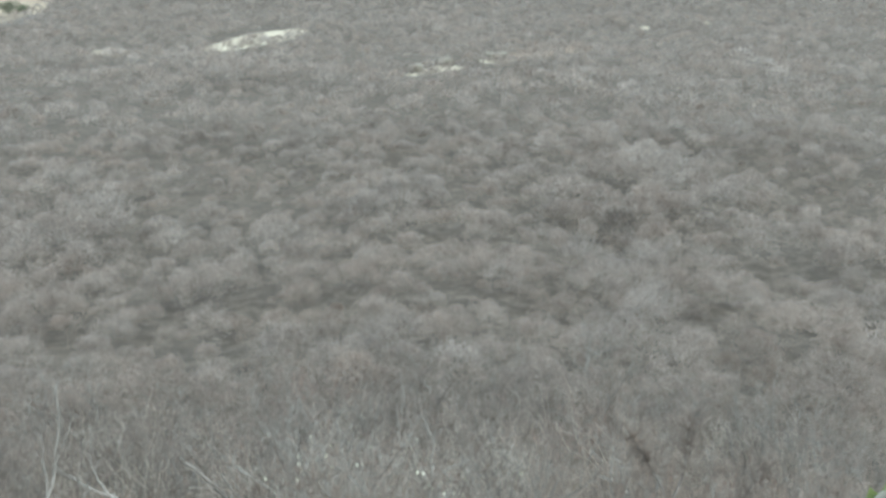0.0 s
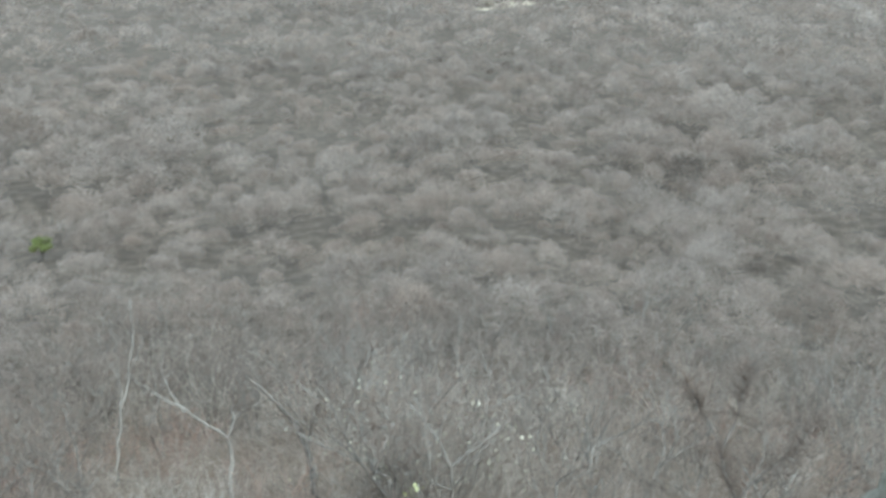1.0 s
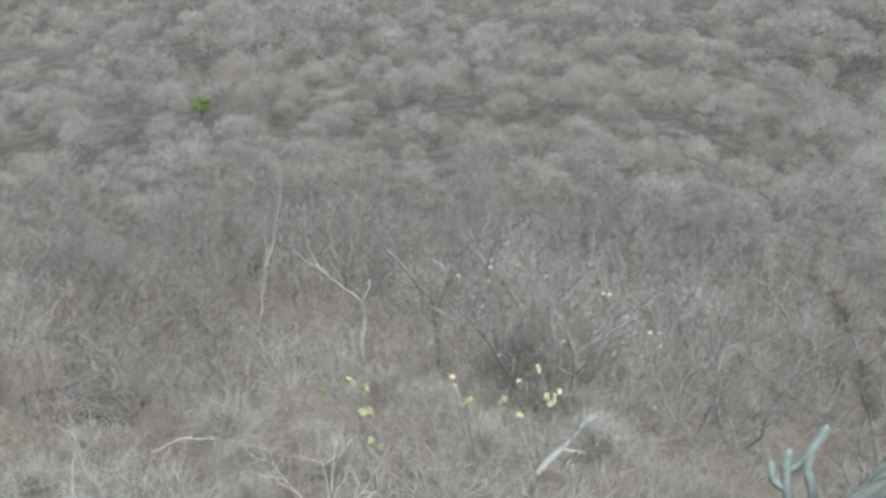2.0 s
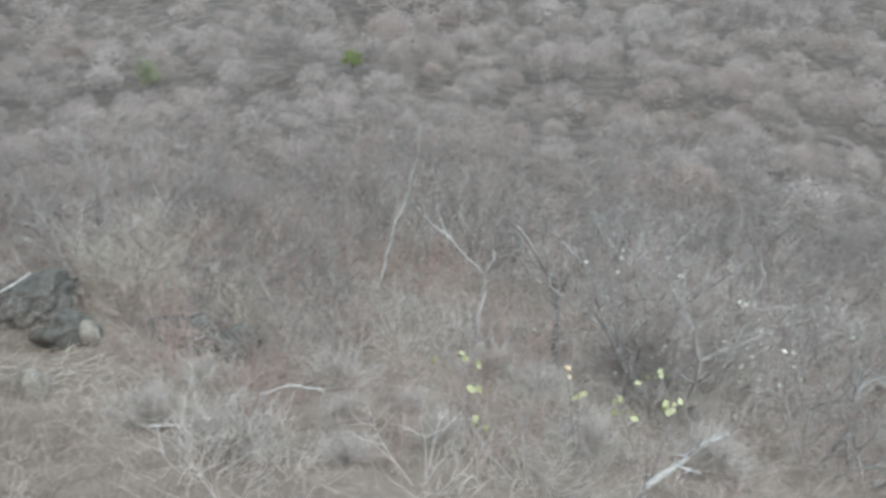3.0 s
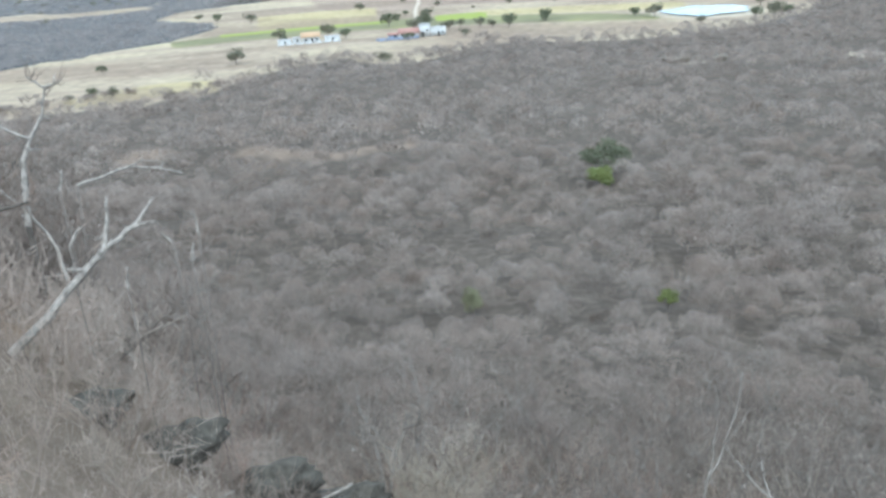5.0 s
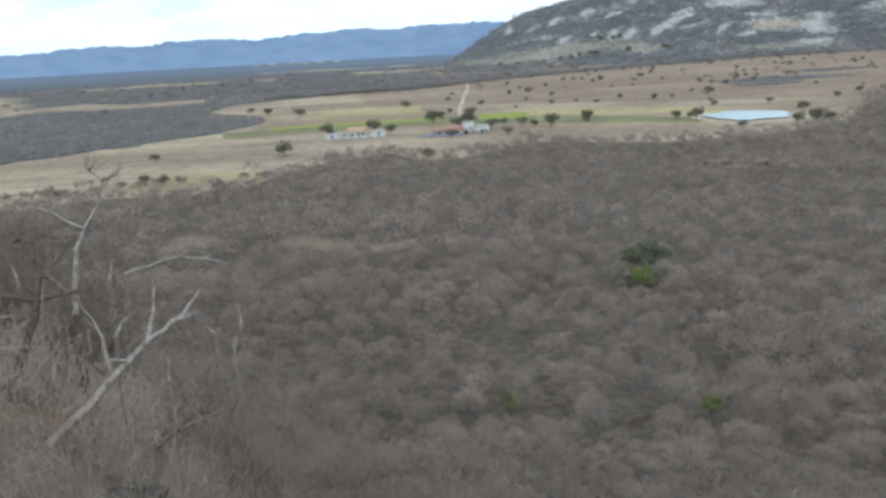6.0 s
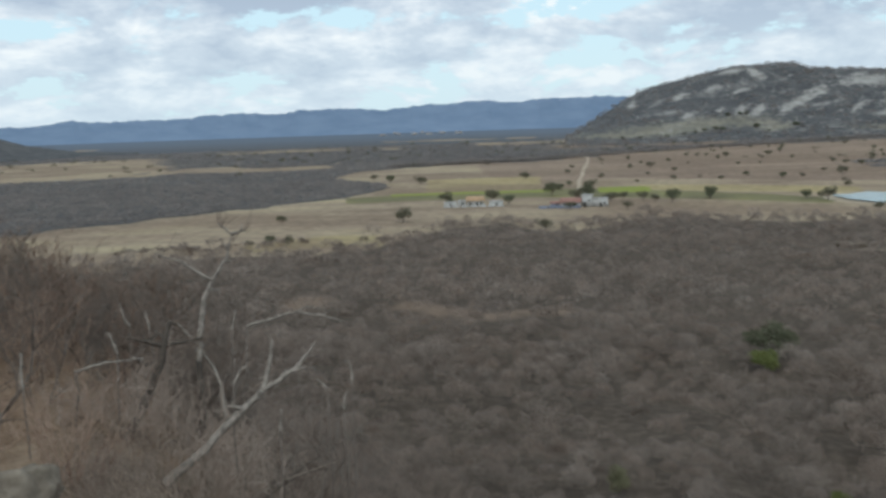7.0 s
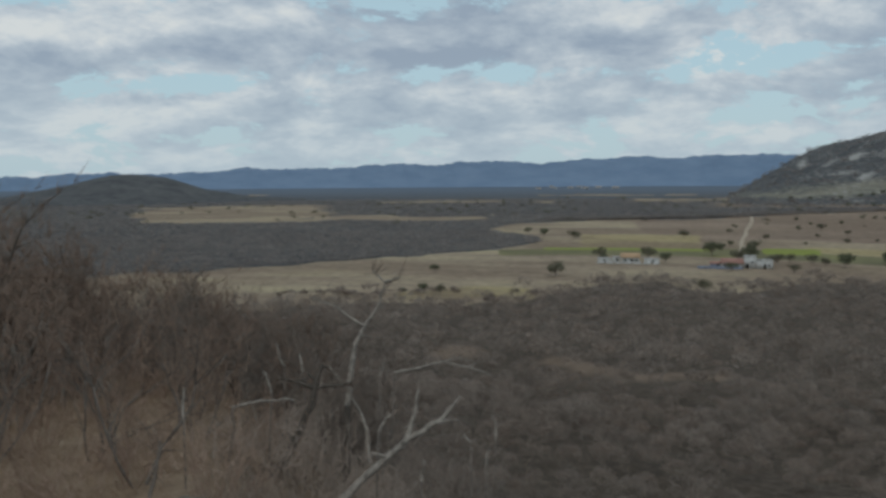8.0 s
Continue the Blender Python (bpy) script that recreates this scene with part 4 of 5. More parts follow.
M_TWIG_RED = twig_material("reddish_brown_twigs", (0.20, 0.140, 0.115), (0.335, 0.245, 0.205), (0.47, 0.37, 0.315), (0.39, 0.255, 0.195))
M_TWIG_PALE = twig_material("pale_grey_twigs", (0.30, 0.262, 0.228), (0.47, 0.42, 0.37), (0.60, 0.55, 0.50), (0.46, 0.39, 0.33))
for r0, r1, gap, n, width in ((1.4, 4.5, 0.5, 110, 0.0022), (4.5, 9, 0.6, 70, 0.0042), (9, 18, 0.75, 70, 0.0085), (18, 36, 0.9, 50, 0.014)):
    X, Y = scatter(rng, -66, 96, r0, r1, gap)
    k = off_earth(X, Y)
    X, Y = X[k], Y[k]
    west = brown_side(X, Y)
    for k, lift, mat, label in ((~west, 0.5, M_TWIG_NEAR, "low dry grey-brown brush on the slope"), (west & (rng.uniform(0, 1, len(X)) < 0.3), 0.9, M_TWIG_BROWN, "low dry brown brush on the shoulder")):
        thicket("low_brush", label, rng, X[k], Y[k], [blades(rng, n, 0.55, 0.55 + 0.05 * i, 0.26 if r0 < 5 else 0.42, width, 0.0, 6, lift, 0.6) for i in range(8)], rng.uniform(0.5, 1.25, k.sum()), mat, spread=0.25)
ROCKS = [(-0.5, 10.2), (-0.9, 8.0), (-0.8, 11.3)]
for r0, r1, gap, stems, tall, thick in ((3.6, 8.5, 0.62, 9, 0.62, 0.0045), (8.5, 16, 0.80, 9, 0.95, 0.0075), (16, 29, 1.15, 8, 1.35, 0.012)):
    X, Y = scatter(rng, -60, 84, r0, r1, gap)
    k = off_earth(X, Y) & ~(in_front(X, Y, ROCKS, 0.45) & (np.hypot(X, Y) > np.where(X < -0.3, 4.8, 8.0))) & (rng.uniform(0, 1, len(X)) < 0.86)
    X, Y = X[k], Y[k]
    a, r = np.degrees(np.arctan2(X, Y)), np.hypot(X, Y)
    mottle = wave(X, Y, 2.6, 91) + 0.5 * wave(X, Y, 1.1, 92)
    west = brown_side(X, Y)
    red = ~west & (mottle + 0.55 * np.exp(-((a - 32) / 15) ** 2) * (r < 15) > 0.55)
    pale = ~west & ~red & (mottle < -0.32 + 0.55 * np.exp(-((a - 4) / 11) ** 2) * (r < 8.5))
    grey = ~west & ~red & ~pale
    west &= rng.uniform(0, 1, len(X)) < 0.55
    for k, mat, wide, label in ((grey, M_TWIG_NEAR, 0.8, "tangled leafless grey bushes on the slope"), (red, M_TWIG_RED, 0.65, "upright leafless reddish-brown bushes"), (pale, M_TWIG_PALE, 1.0, "low pale bleached leafless bushes"), (west, M_TWIG_BROWN, 0.7, "leafless brown bushes on the grassy shoulder")):
        kinds_here = [twig_bush(rng, stems, tall * wide * (0.8 + 0.08 * i), tall * (0.75 + 0.12 * i), thick * (1.5 if mat is M_TWIG_PALE else 1.0), 4, 1 if r0 > 8 else 2) for i in range(6)]
        thicket("leafless_bushes", label, rng, X[k], Y[k], kinds_here, rng.uniform(0.55, 1.3, k.sum()), mat, spread=0.26)
X, Y = scatter(rng, -66, 96, 3.4, 30, 0.5)
west = brown_side(X, Y) & (np.hypot(X, Y) > 8)
k = (wave(X, Y, 4.0, 40) > 0.30) & off_earth(X, Y) & ~west
W = west & off_earth(X, Y)
WX, WY = X[W], Y[W]
thicket("dry_grass", "warm brown dry grass on the shoulder of the hill", rng, WX, WY, [blades(rng, 64, 0.34, 0.34, 0.28, 0.006, 0.3, 8, 0.9, 0.5) for _ in range(6)], rng.uniform(0.6, 1.3, len(WX)), plain("brown_dry_grass", (0.26, 0.185, 0.128), (0.41, 0.302, 0.212), 1.2, 0.9, 0.1))
X, Y = X[k], Y[k]
thicket("dry_grass", "tufts of dry straw-coloured grass", rng, X, Y, [blades(rng, 44, 0.28, 0.5, 0.35, 0.006, 0.3, 8, 1.3, 0.35) for _ in range(6)], rng.uniform(0.6, 1.3, len(X)), M_STRAW)
X, Y = scatter(rng, -18, 100, 8, 34, 1.5)
Z = height(X, Y)
sticks = Soup()
for x, y, z in zip(X, Y, Z):
    th, up = rng.uniform(0, 2 * np.pi), abs(rng.normal(0.35, 0.35))
    d = unit(np.array([math.cos(th), math.sin(th), up]))
    line, _d = branch_line(rng, np.array([x, y, z + 0.05]), d, rng.uniform(0.4, 1.1), 0.3, 4)
    sticks.tube(line, rng.uniform(0.007, 0.016), 0.004, 3)
tagged(new("fallen_sticks", sticks.mesh("fallen_sticks", M_DEAD)), "bleached dead sticks caught in the brush", "sticks", kind="stuff")

X, Y = np.array([-1.5, -2.0, -2.5, -2.9, -3.4, -1.1, 0.6, 0.95, 1.3, 1.7, 2.1, -1.8, 1.5]), np.array([10.9, 10.75, 10.8, 10.5, 10.4, 11.0, 10.35, 10.2, 10.3, 10.0, 10.1, 11.3, 10.6])
thicket("leafless_bushes", "dark tangled twigs growing over the low rocks", rng, X, Y, [twig_bush(rng, 12, 0.6, 0.55 + 0.08 * i, 0.008, 4, 2) for i in range(4)], rng.uniform(0.8, 1.3, len(X)), M_TWIG, spread=0.1)

u, th = np.sqrt(rng.uniform(0, 1, 420)), rng.uniform(0, 2 * np.pi, 420)
X, Y = -0.7 + 1.5 * u * np.cos(th), 9.2 + 1.5 * u * np.sin(th)
d = rng.normal(0, 1, (420, 3)) * np.array([1.0, 0.6, 0.12])
d /= np.linalg.norm(d, axis=1)[:, None]
v, f, mid, e = twigs(rng, np.stack([X, Y, height(X, Y) + 0.03], -1), d, rng.uniform(0.15, 0.55, 420), rng.uniform(0.004, 0.010, 420), 0.2, 0.02)
tagged(new("twig_litter", mesh_object("twig_litter", v, f, M_STRAW)), "straw-coloured twig litter on bare earth below the boulder", "litter", kind="stuff")

# pale dry bushes in front
fluff = [Soup() for _ in range(3)]
for q in fluff:
    for _ in range(420):
        th, el = rng.uniform(0, 6.28), rng.uniform(0.15, 1.5)
        d = np.array([math.cos(th) * math.cos(el), math.sin(th) * math.cos(el), math.sin(el)])
        o = d * rng.uniform(0.05, 0.45)
        line, _d = branch_line(rng, o, unit(d + rng.normal(0, 0.4, 3)), rng.uniform(0.25, 0.6), 0.25, 2)
        q.tube(line, 0.006, 0.003, 3)
M_PALE = plain("pale_dry_twigs", (0.21, 0.176, 0.147), (0.37, 0.317, 0.27), 8.0, 0.9, 0.1)
fluff = [q.mesh("crown", M_PALE) for q in fluff]
for k in range(14):
    a, r = radians(rng.uniform(2, 62)), rng.uniform(4.6, 9.5)
    x, y = r * math.sin(a), r * math.cos(a)
    bush = thing("dry_bush", (x, y, float(height(x, y)) - 0.05), "pale grey leafless bush on the slope", "bush", "pale dry bushes")
    bush.rotation_euler = (0, 0, rng.uniform(0, 6.28))
    s = rng.uniform(0.5, 0.95)
    bush.scale = (s, s, s * 0.9)
    part("crown", fluff[k % 3], bush)

# ---- the dead trees and branches that stand out ----
skeleton_tree(rng, "dead_tree", "bleached forked dead trunk leaning over the slope", [[(-5.35, 10.43, 28.87), (-4.91, 10.84, 29.3), (-4.37, 11.25, 29.79), (-3.89, 11.58, 30.23)], [(-3.89, 11.58, 30.23), (-3.81, 11.73, 30.62), (-3.78, 11.82, 30.94)], [(-3.89, 11.58, 30.23), (-3.47, 11.78, 30.47), (-3.27, 11.9, 30.69), (-3.18, 11.97, 30.83)], [(-3.47, 11.78, 30.47), (-3.19, 11.87, 30.49)]], 0.075, M_DEAD, (-6.0, 10.0), 8)
skeleton_tree(rng, "dead_tree", "tall grey dead tree with crooked bleached limbs", [[(-5.53, 13.28, 30.18), (-5.5, 13.44, 30.72), (-5.48, 13.56, 31.19), (-5.39, 13.63, 31.39), (-5.32, 13.69, 31.55)], [(-5.34, 13.67, 31.51), (-5.61, 13.6, 31.67), (-5.84, 13.53, 31.86), (-6.19, 13.4, 32.01)], [(-5.32, 13.69, 31.55), (-5.13, 13.81, 31.84), (-5.03, 13.9, 32.25), (-5.25, 13.85, 32.46)], [(-5.03, 13.9, 32.25), (-4.83, 13.98, 32.31)], [(-5.08, 13.15, 29.23), (-5.18, 13.3, 29.77), (-5.31, 13.34, 30.06), (-5.56, 13.35, 30.45), (-5.86, 13.32, 30.84)]], 0.056, M_DEAD, (-5.55, 13.2), 46)
skeleton_tree(rng, "bare_tree", "dark leafless tree with a crooked crossing limb", [[(-6.23, 12.14, 29.41), (-6.05, 12.39, 29.88), (-5.9, 12.59, 30.29), (-5.86, 12.71, 30.63), (-5.79, 12.83, 30.97)], [(-5.86, 12.7, 30.61), (-6.14, 12.6, 30.72), (-6.37, 12.5, 30.78)], [(-5.86, 12.7, 30.61), (-5.54, 12.85, 30.64), (-5.31, 12.95, 30.67)]], 0.075, M_DARK, (-6.4, 11.9), 60)
skeleton_tree(rng, "dead_tree", "bleached dead limb reaching sideways over the brush", [[(-6.41, 18.35, 29.55), (-5.75, 18.61, 29.7), (-5.36, 18.74, 29.79), (-4.76, 18.87, 29.67), (-4.25, 18.94, 29.48)], [(-5.6, 18.65, 29.73), (-5.07, 18.84, 29.9), (-4.64, 18.92, 29.78)], [(-4.76, 18.87, 29.67), (-4.56, 18.94, 29.8)]], 0.038, M_DEAD, (-6.5, 18.2), 10, slim=True)
for line in ([(-6.58, 13.06, 30.84), (-6.67, 13.05, 30.99), (-6.73, 13.07, 31.23)], [(-6.3, 13.17, 30.75), (-6.37, 13.21, 31.05)], [(-5.06, 13.65, 30.63), (-5.01, 13.75, 30.94)], [(-6.3, 12.01, 30.66), (-6.41, 12.03, 30.97)],
             [(-4.35, 11.62, 30.31), (-4.25, 11.71, 30.49), (-4.17, 11.76, 30.55)], [(-6.37, 9.65, 30.88), (-6.4, 9.69, 31.09), (-6.41, 9.75, 31.31)], [(-3.06, 13.93, 29.57), (-3.09, 14.02, 29.89)],
             [(-2.99, 12.84, 29.49), (-2.95, 12.94, 29.75)], [(-3.68, 11.6, 29.6), (-3.67, 11.71, 29.9)], [(-3.48, 13.82, 29.52), (-3.64, 13.83, 29.68)], [(-6.58, 11.25, 30.61), (-6.21, 11.48, 30.69), (-5.75, 11.7, 30.67)]):
    skeleton_tree(rng, "dead_branch", "broken bleached snag standing in brown brush", [line], 0.024, M_DEAD, line[0][:2], 5, category="branch", slim=True)
skeleton_tree(rng, "bare_tree", "thin dark dead stem in dry grass", [[(-6.03, 8.29, 30.07), (-6.03, 8.53, 30.64), (-6.03, 8.63, 30.89)]], 0.026, M_BARK, (-6.03, 8.2), 12)
skeleton_tree(rng, "dead_tree", "pale dead tree forking low above brown brush", [[(6.06, 9.76, 23.45), (6.24, 10.03, 23.83), (6.46, 10.23, 24.17), (6.49, 10.38, 24.36)], [(6.49, 10.38, 24.36), (6.16, 10.91, 24.76), (5.76, 11.48, 25.22), (5.55, 11.82, 25.55)], [(6.09, 11.01, 24.83), (6.01, 11.31, 25.16), (6.04, 11.51, 25.45)], [(6.49, 10.38, 24.36), (6.73, 10.46, 24.62), (7.2, 10.32, 24.8)], [(6.72, 10.43, 24.58), (6.75, 10.56, 24.74), (6.83, 10.58, 24.83)]], 0.044, M_GREY, (6.0, 9.6), 90)
skeleton_tree(rng, "bare_tree", "dark slanting stem with a bleached tip", [[(7.81, 9.6, 23.07), (7.93, 10.0, 23.54), (7.92, 10.46, 24.0), (7.77, 10.92, 24.4), (7.6, 11.29, 24.71)]], 0.05, M_BARK, (7.7, 9.5), 40)
skeleton_tree(rng, "bare_tree", "dark upright leafless stem among reddish brush", [[(6.85, 8.40, 23.95), (7.10, 8.80, 24.15), (7.38, 9.25, 24.34), (7.47, 9.55, 24.52), (7.41, 10.06, 24.72)], [(7.38, 9.25, 24.34), (7.75, 9.4, 24.75)]], 0.05, M_DARK, (6.75, 8.25), 50)
skeleton_tree(rng, "dead_tree", "thin pale dead tree standing above the scrub", [[(6.2, 14.75, 21.25), (6.73, 15.24, 22.13), (7.27, 15.59, 22.94), (7.65, 15.88, 23.65), (7.89, 16.2, 24.36)], [(7.27, 15.59, 22.94), (7.73, 15.7, 23.42), (7.98, 15.81, 23.78)], [(6.84, 15.37, 22.36), (7.21, 15.85, 23.28), (7.28, 16.18, 23.86)]], 0.034, M_GREY, (6.0, 14.5), 90)
skeleton_tree(rng, "dead_tree", "bleached dead tree with short broken limbs", [[(9.04, 6.77, 23.89), (9.47, 6.95, 24.42), (9.8, 7.09, 24.88), (9.93, 7.24, 25.14)], [(9.8, 7.09, 24.88), (10.15, 6.82, 25.04), (10.59, 6.44, 25.24)], [(9.8, 7.09, 24.88), (9.62, 7.16, 24.75)], [(9.95, 6.98, 24.94), (10.06, 6.61, 24.76)], [(9.95, 7.22, 25.14), (10.16, 7.33, 25.47), (10.31, 7.41, 25.73)], [(10.1, 7.31, 25.39), (10.15, 7.64, 25.76), (10.27, 7.71, 25.98)]], 0.034, M_GREY, (9.0, 6.7), 120)
skeleton_tree(rng, "bare_tree", "dark forked leafless tree beside the rock", [[(9.91, 2.15, 24.53), (10.15, 2.4, 24.87), (10.33, 2.69, 25.17), (10.45, 2.97, 25.42), (10.61, 3.12, 25.68)], [(10.32, 2.65, 25.15), (10.63, 2.51, 25.47), (10.93, 2.3, 25.78), (11.35, 2.05, 26.28)], [(10.61, 3.12, 25.68), (10.74, 3.51, 26.03), (10.84, 3.93, 26.4)], [(10.57, 3.09, 25.61), (10.96, 3.1, 26.14), (11.32, 3.24, 26.74)]], 0.036, M_BARK, (9.8, 2.0), 620)
skeleton_tree(rng, "dead_branch", "bleached broken branch sticking out of the brush", [[(3.18, 2.4, 29.21), (3.38, 2.39, 29.34), (3.57, 2.38, 29.47), (3.73, 2.33, 29.58)], [(3.38, 2.39, 29.34), (3.5, 2.25, 29.35)]], 0.026, M_DEAD, (2.9, 2.45), 6, category="branch")
skeleton_tree(rng, "dead_branch", "bleached stick leaning across dark rocks", [[(-2.34, 10.7, 25.76), (-1.82, 10.91, 25.9), (-1.35, 11.03, 25.97), (-0.78, 11.19, 26.12)]], 0.032, M_DEAD, (-2.9, 10.5), 6, category="branch")

for x, y, wide, tall in ((0.75, 11.7, 1.0, 2.3), (1.1, 12.3, 1.0, 2.6), (-0.2, 12.9, 1.2, 2.0), (0.2, 12.6, 0.9, 2.4), (2.3, 11.6, 0.8, 1.6)):
    v, f = twig_bush(rng, 16, 0.55 * wide, tall, 0.010, 4, 2)
    bush = thing("dry_bush", (x, y, float(height(x, y))), "tall straw-coloured dead bush behind the rocks", "bush", "straw-coloured bushes")
    part("crown", mesh_object("crown", v, f, M_STRAW), bush)
skeleton_tree(rng, "dead_branch", "thin dark upright stem in front of the rocks", [[(-1.17, 6.77, 27.53), (-1.13, 7.08, 27.88), (-1.13, 7.38, 28.27)]], 0.02, M_BARK, (-1.17, 6.7), 14, category="branch", slim=True)
skeleton_tree(rng, "dead_branch", "pale crooked stick in low brush", [[(-1.49, 5.69, 28.69), (-1.43, 5.88, 28.89), (-1.48, 5.97, 29.02)]], 0.02, M_DEAD, (-1.5, 5.6), 8, category="branch", slim=True)
for line in ([(1.41, 6.38, 27.15), (1.73, 6.35, 27.18), (2.06, 6.18, 27.11)], [(0.23, 6.12, 27.46), (0.47, 6.06, 27.41), (0.76, 5.93, 27.31)], [(-2.58, 8.69, 27.96), (-2.34, 8.67, 27.83), (-2.05, 8.78, 27.88)]):
    skeleton_tree(rng, "dead_branch", "bleached stick lying across low brush", [line], 0.02, M_DEAD, line[0][:2], 6, category="branch", slim=True)


# ---- rocks ----
def rock(name, label, at, size, material, seed, top=9.0, turn=0.0, tilt=(0.0, 0.0), detail=4, category="rock", group="", strata=0.0):
    bm = bmesh.new()
    bmesh.ops.create_icosphere(bm, subdivisions=detail, radius=1.0)
    for v in bm.verts:
        p = v.co.copy()
        k = 1 + 0.34 * noise.noise(p * 1.1 + Vector((seed, 0, 0))) + 0.22 * noise.noise(p * 2.6 + Vector((0, seed, 0))) + 0.10 * noise.noise(p * 6.5 + Vector((0, 0, seed)))
        k += strata * (noise.noise(Vector((p.x * 1.3, p.y * 5.0 + p.x, p.z * 7.0 + seed))) + 0.5 * noise.noise(Vector((p.x * 2.5, p.y * 11.0, p.z * 15.0))))
        c = noise.cell(p * 1.4 + Vector((seed, seed, 0))) * 0.10
        v.co = Vector((p.x * size[0], p.y * size[1], min(max(p.z, -0.6), top + 0.15 * noise.noise(p * 4)) * size[2])) * (k + c)
    me = bpy.data.meshes.new(name)
    bm.to_mesh(me)
    bm.free()
    me.polygons.foreach_set("use_smooth", [True] * len(me.polygons))
    me.materials.append(material)
    ob = new(name, me)
    ob.location, ob.rotation_euler = at, (tilt[0], tilt[1], turn)
    return tagged(ob, label, category, group)


rock("boulder", "dark undercut boulder with a pale face", (-0.49, 10.15, 25.66), (0.40, 0.30, 0.33), M_ROCK, 3.1, turn=0.3)
# This separate stone is added to form the boulder's pale face.
rock("stone", "pale stone added as the dark boulder's pale face", (-0.22, 9.96, 25.74), (0.14, 0.13, 0.20), M_STONE, 7.7, detail=3)
rock("boulder", "dark lichened domed boulder under dry brush", (-0.98, 11.30, 25.52), (0.70, 0.48, 0.42), M_ROCK, 9.4, turn=0.5, detail=5)
for at, size, seed, turn in (((-2.10, 11.12, 26.24), (0.85, 0.42, 0.36), 14.9, 0.35), ((-3.25, 10.68, 27.36), (0.85, 0.38, 0.30), 15.7, 0.7), ((-4.00, 9.75, 28.52), (0.75, 0.34, 0.24), 18.2, 0.9)):
    rock("boulder", "dark rock of a low ledge half buried in brush", at, size, M_ROCK, seed, turn=turn, group="rocks of the ledge")
for at, size, seed, turn in (((1.12, 10.72, 24.58), (0.55, 0.40, 0.30), 21.3, -0.3), ((1.78, 10.30, 24.36), (0.46, 0.34, 0.26), 23.8, 0.5)):
    rock("boulder", "dark low rock buried in dry brush", at, size, M_ROCK, seed, turn=turn)
rock("stone", "pale rounded stone on bare earth", (-0.90, 8.00, 26.70), (0.18, 0.17, 0.25), M_STONE, 5.2, detail=3)
rock("boulder", "pale grey boulder in the grass of the shoulder", (-4.80, 7.0, 30.64), (0.36, 0.30, 0.32), M_STONE, 12.2, turn=0.4)
rock("rock_slab", "weathered grey rock slab tilted at the slope's edge", (4.60, -0.33, 30.24), (1.30, 0.66, 0.72), M_SLAB, 17.5, turn=-0.55, tilt=(0.25, -0.35), detail=6, strata=0.16)
for k, (x, y, s) in enumerate(((92, 247, 2.6), (104, 243, 1.6), (98, 245, 1.2), (190, 127, 1.8), (169, 128, 1.3), (158, 128, 1.6))):
    rock("granite_outcrop", "low pale granite outcrop among grey scrub", (x, y, float(height(x, y)) + 1.2), (s * 1.6, s, 1.7), M_STONE, 30.0 + k, turn=k * 0.7, top=0.35, group="outcrops in the scrub")


# ---- cactus ----
def cactus_arm(soup, line, r, ribs=7):
    p = np.array(line, float)
    p = np.concatenate([np.linspace(a, b, 6)[:-1] for a, b in zip(p, p[1:])] + [p[-1:]])
    n = len(p)
    d = np.gradient(p, axis=0)
    d /= np.linalg.norm(d, axis=1)[:, None]
    a = np.cross(d, (0.9, 0.2, 0.1))
    a /= np.linalg.norm(a, axis=1)[:, None]
    b = np.cross(d, a)
    th = np.arange(ribs * 2) * np.pi / ribs
    rad = r * np.where(np.arange(ribs * 2) % 2, 0.72, 1.0)
    taper = np.minimum(1.0, np.linspace(n * 0.55, 0.28, n)) * np.minimum(1, np.linspace(0.8, 2, n))
    ring = p[:, None] + taper[:, None, None] * rad[None, :, None] * (a[:, None] * np.cos(th)[None, :, None] + b[:, None] * np.sin(th)[None, :, None])
    q = grid_faces(n, ribs * 2, True)
    soup.add(ring.reshape(-1, 3), np.concatenate([q[:, [0, 1, 2]], q[:, [0, 2, 3]]]))
    k = soup.n - ribs * 2
    soup.f.append(np.array([[k, k + i, k + i + 1] for i in range(1, ribs * 2 - 1)]))


M_CACTUS = plain("grey_green_cactus_skin", (0.125, 0.127, 0.102), (0.22, 0.22, 0.185), 14.0, 0.6, 0.3, 0.004, 90)
org = np.array([4.2, 0.9, float(height(4.2, 0.9)) - 0.1])
cactus = thing("cactus", org, "grey-green branching columnar cactus beside the rock slab", "cactus")
for line, r in (([(4.13, 0.85, 28.7), (4.17, 0.95, 29.3), (4.21, 1.09, 29.53), (4.29, 1.18, 29.65), (4.35, 1.21, 29.73)], 0.036), ([(4.21, 1.09, 29.52), (4.19, 1.19, 29.55), (4.24, 1.27, 29.65)], 0.03),
                ([(4.27, 1.15, 29.61), (4.36, 1.12, 29.66), (4.41, 1.09, 29.73)], 0.03), ([(4.18, 0.75, 28.7), (4.24, 0.86, 29.4), (4.31, 0.98, 29.58), (4.35, 1.06, 29.65), (4.42, 1.1, 29.74), (4.48, 1.1, 29.8), (4.57, 1.11, 29.90)], 0.034)):
    q = Soup()
    cactus_arm(q, np.array(line) - org, r)
    part("stem", q.mesh("stem", M_CACTUS, True), cactus)

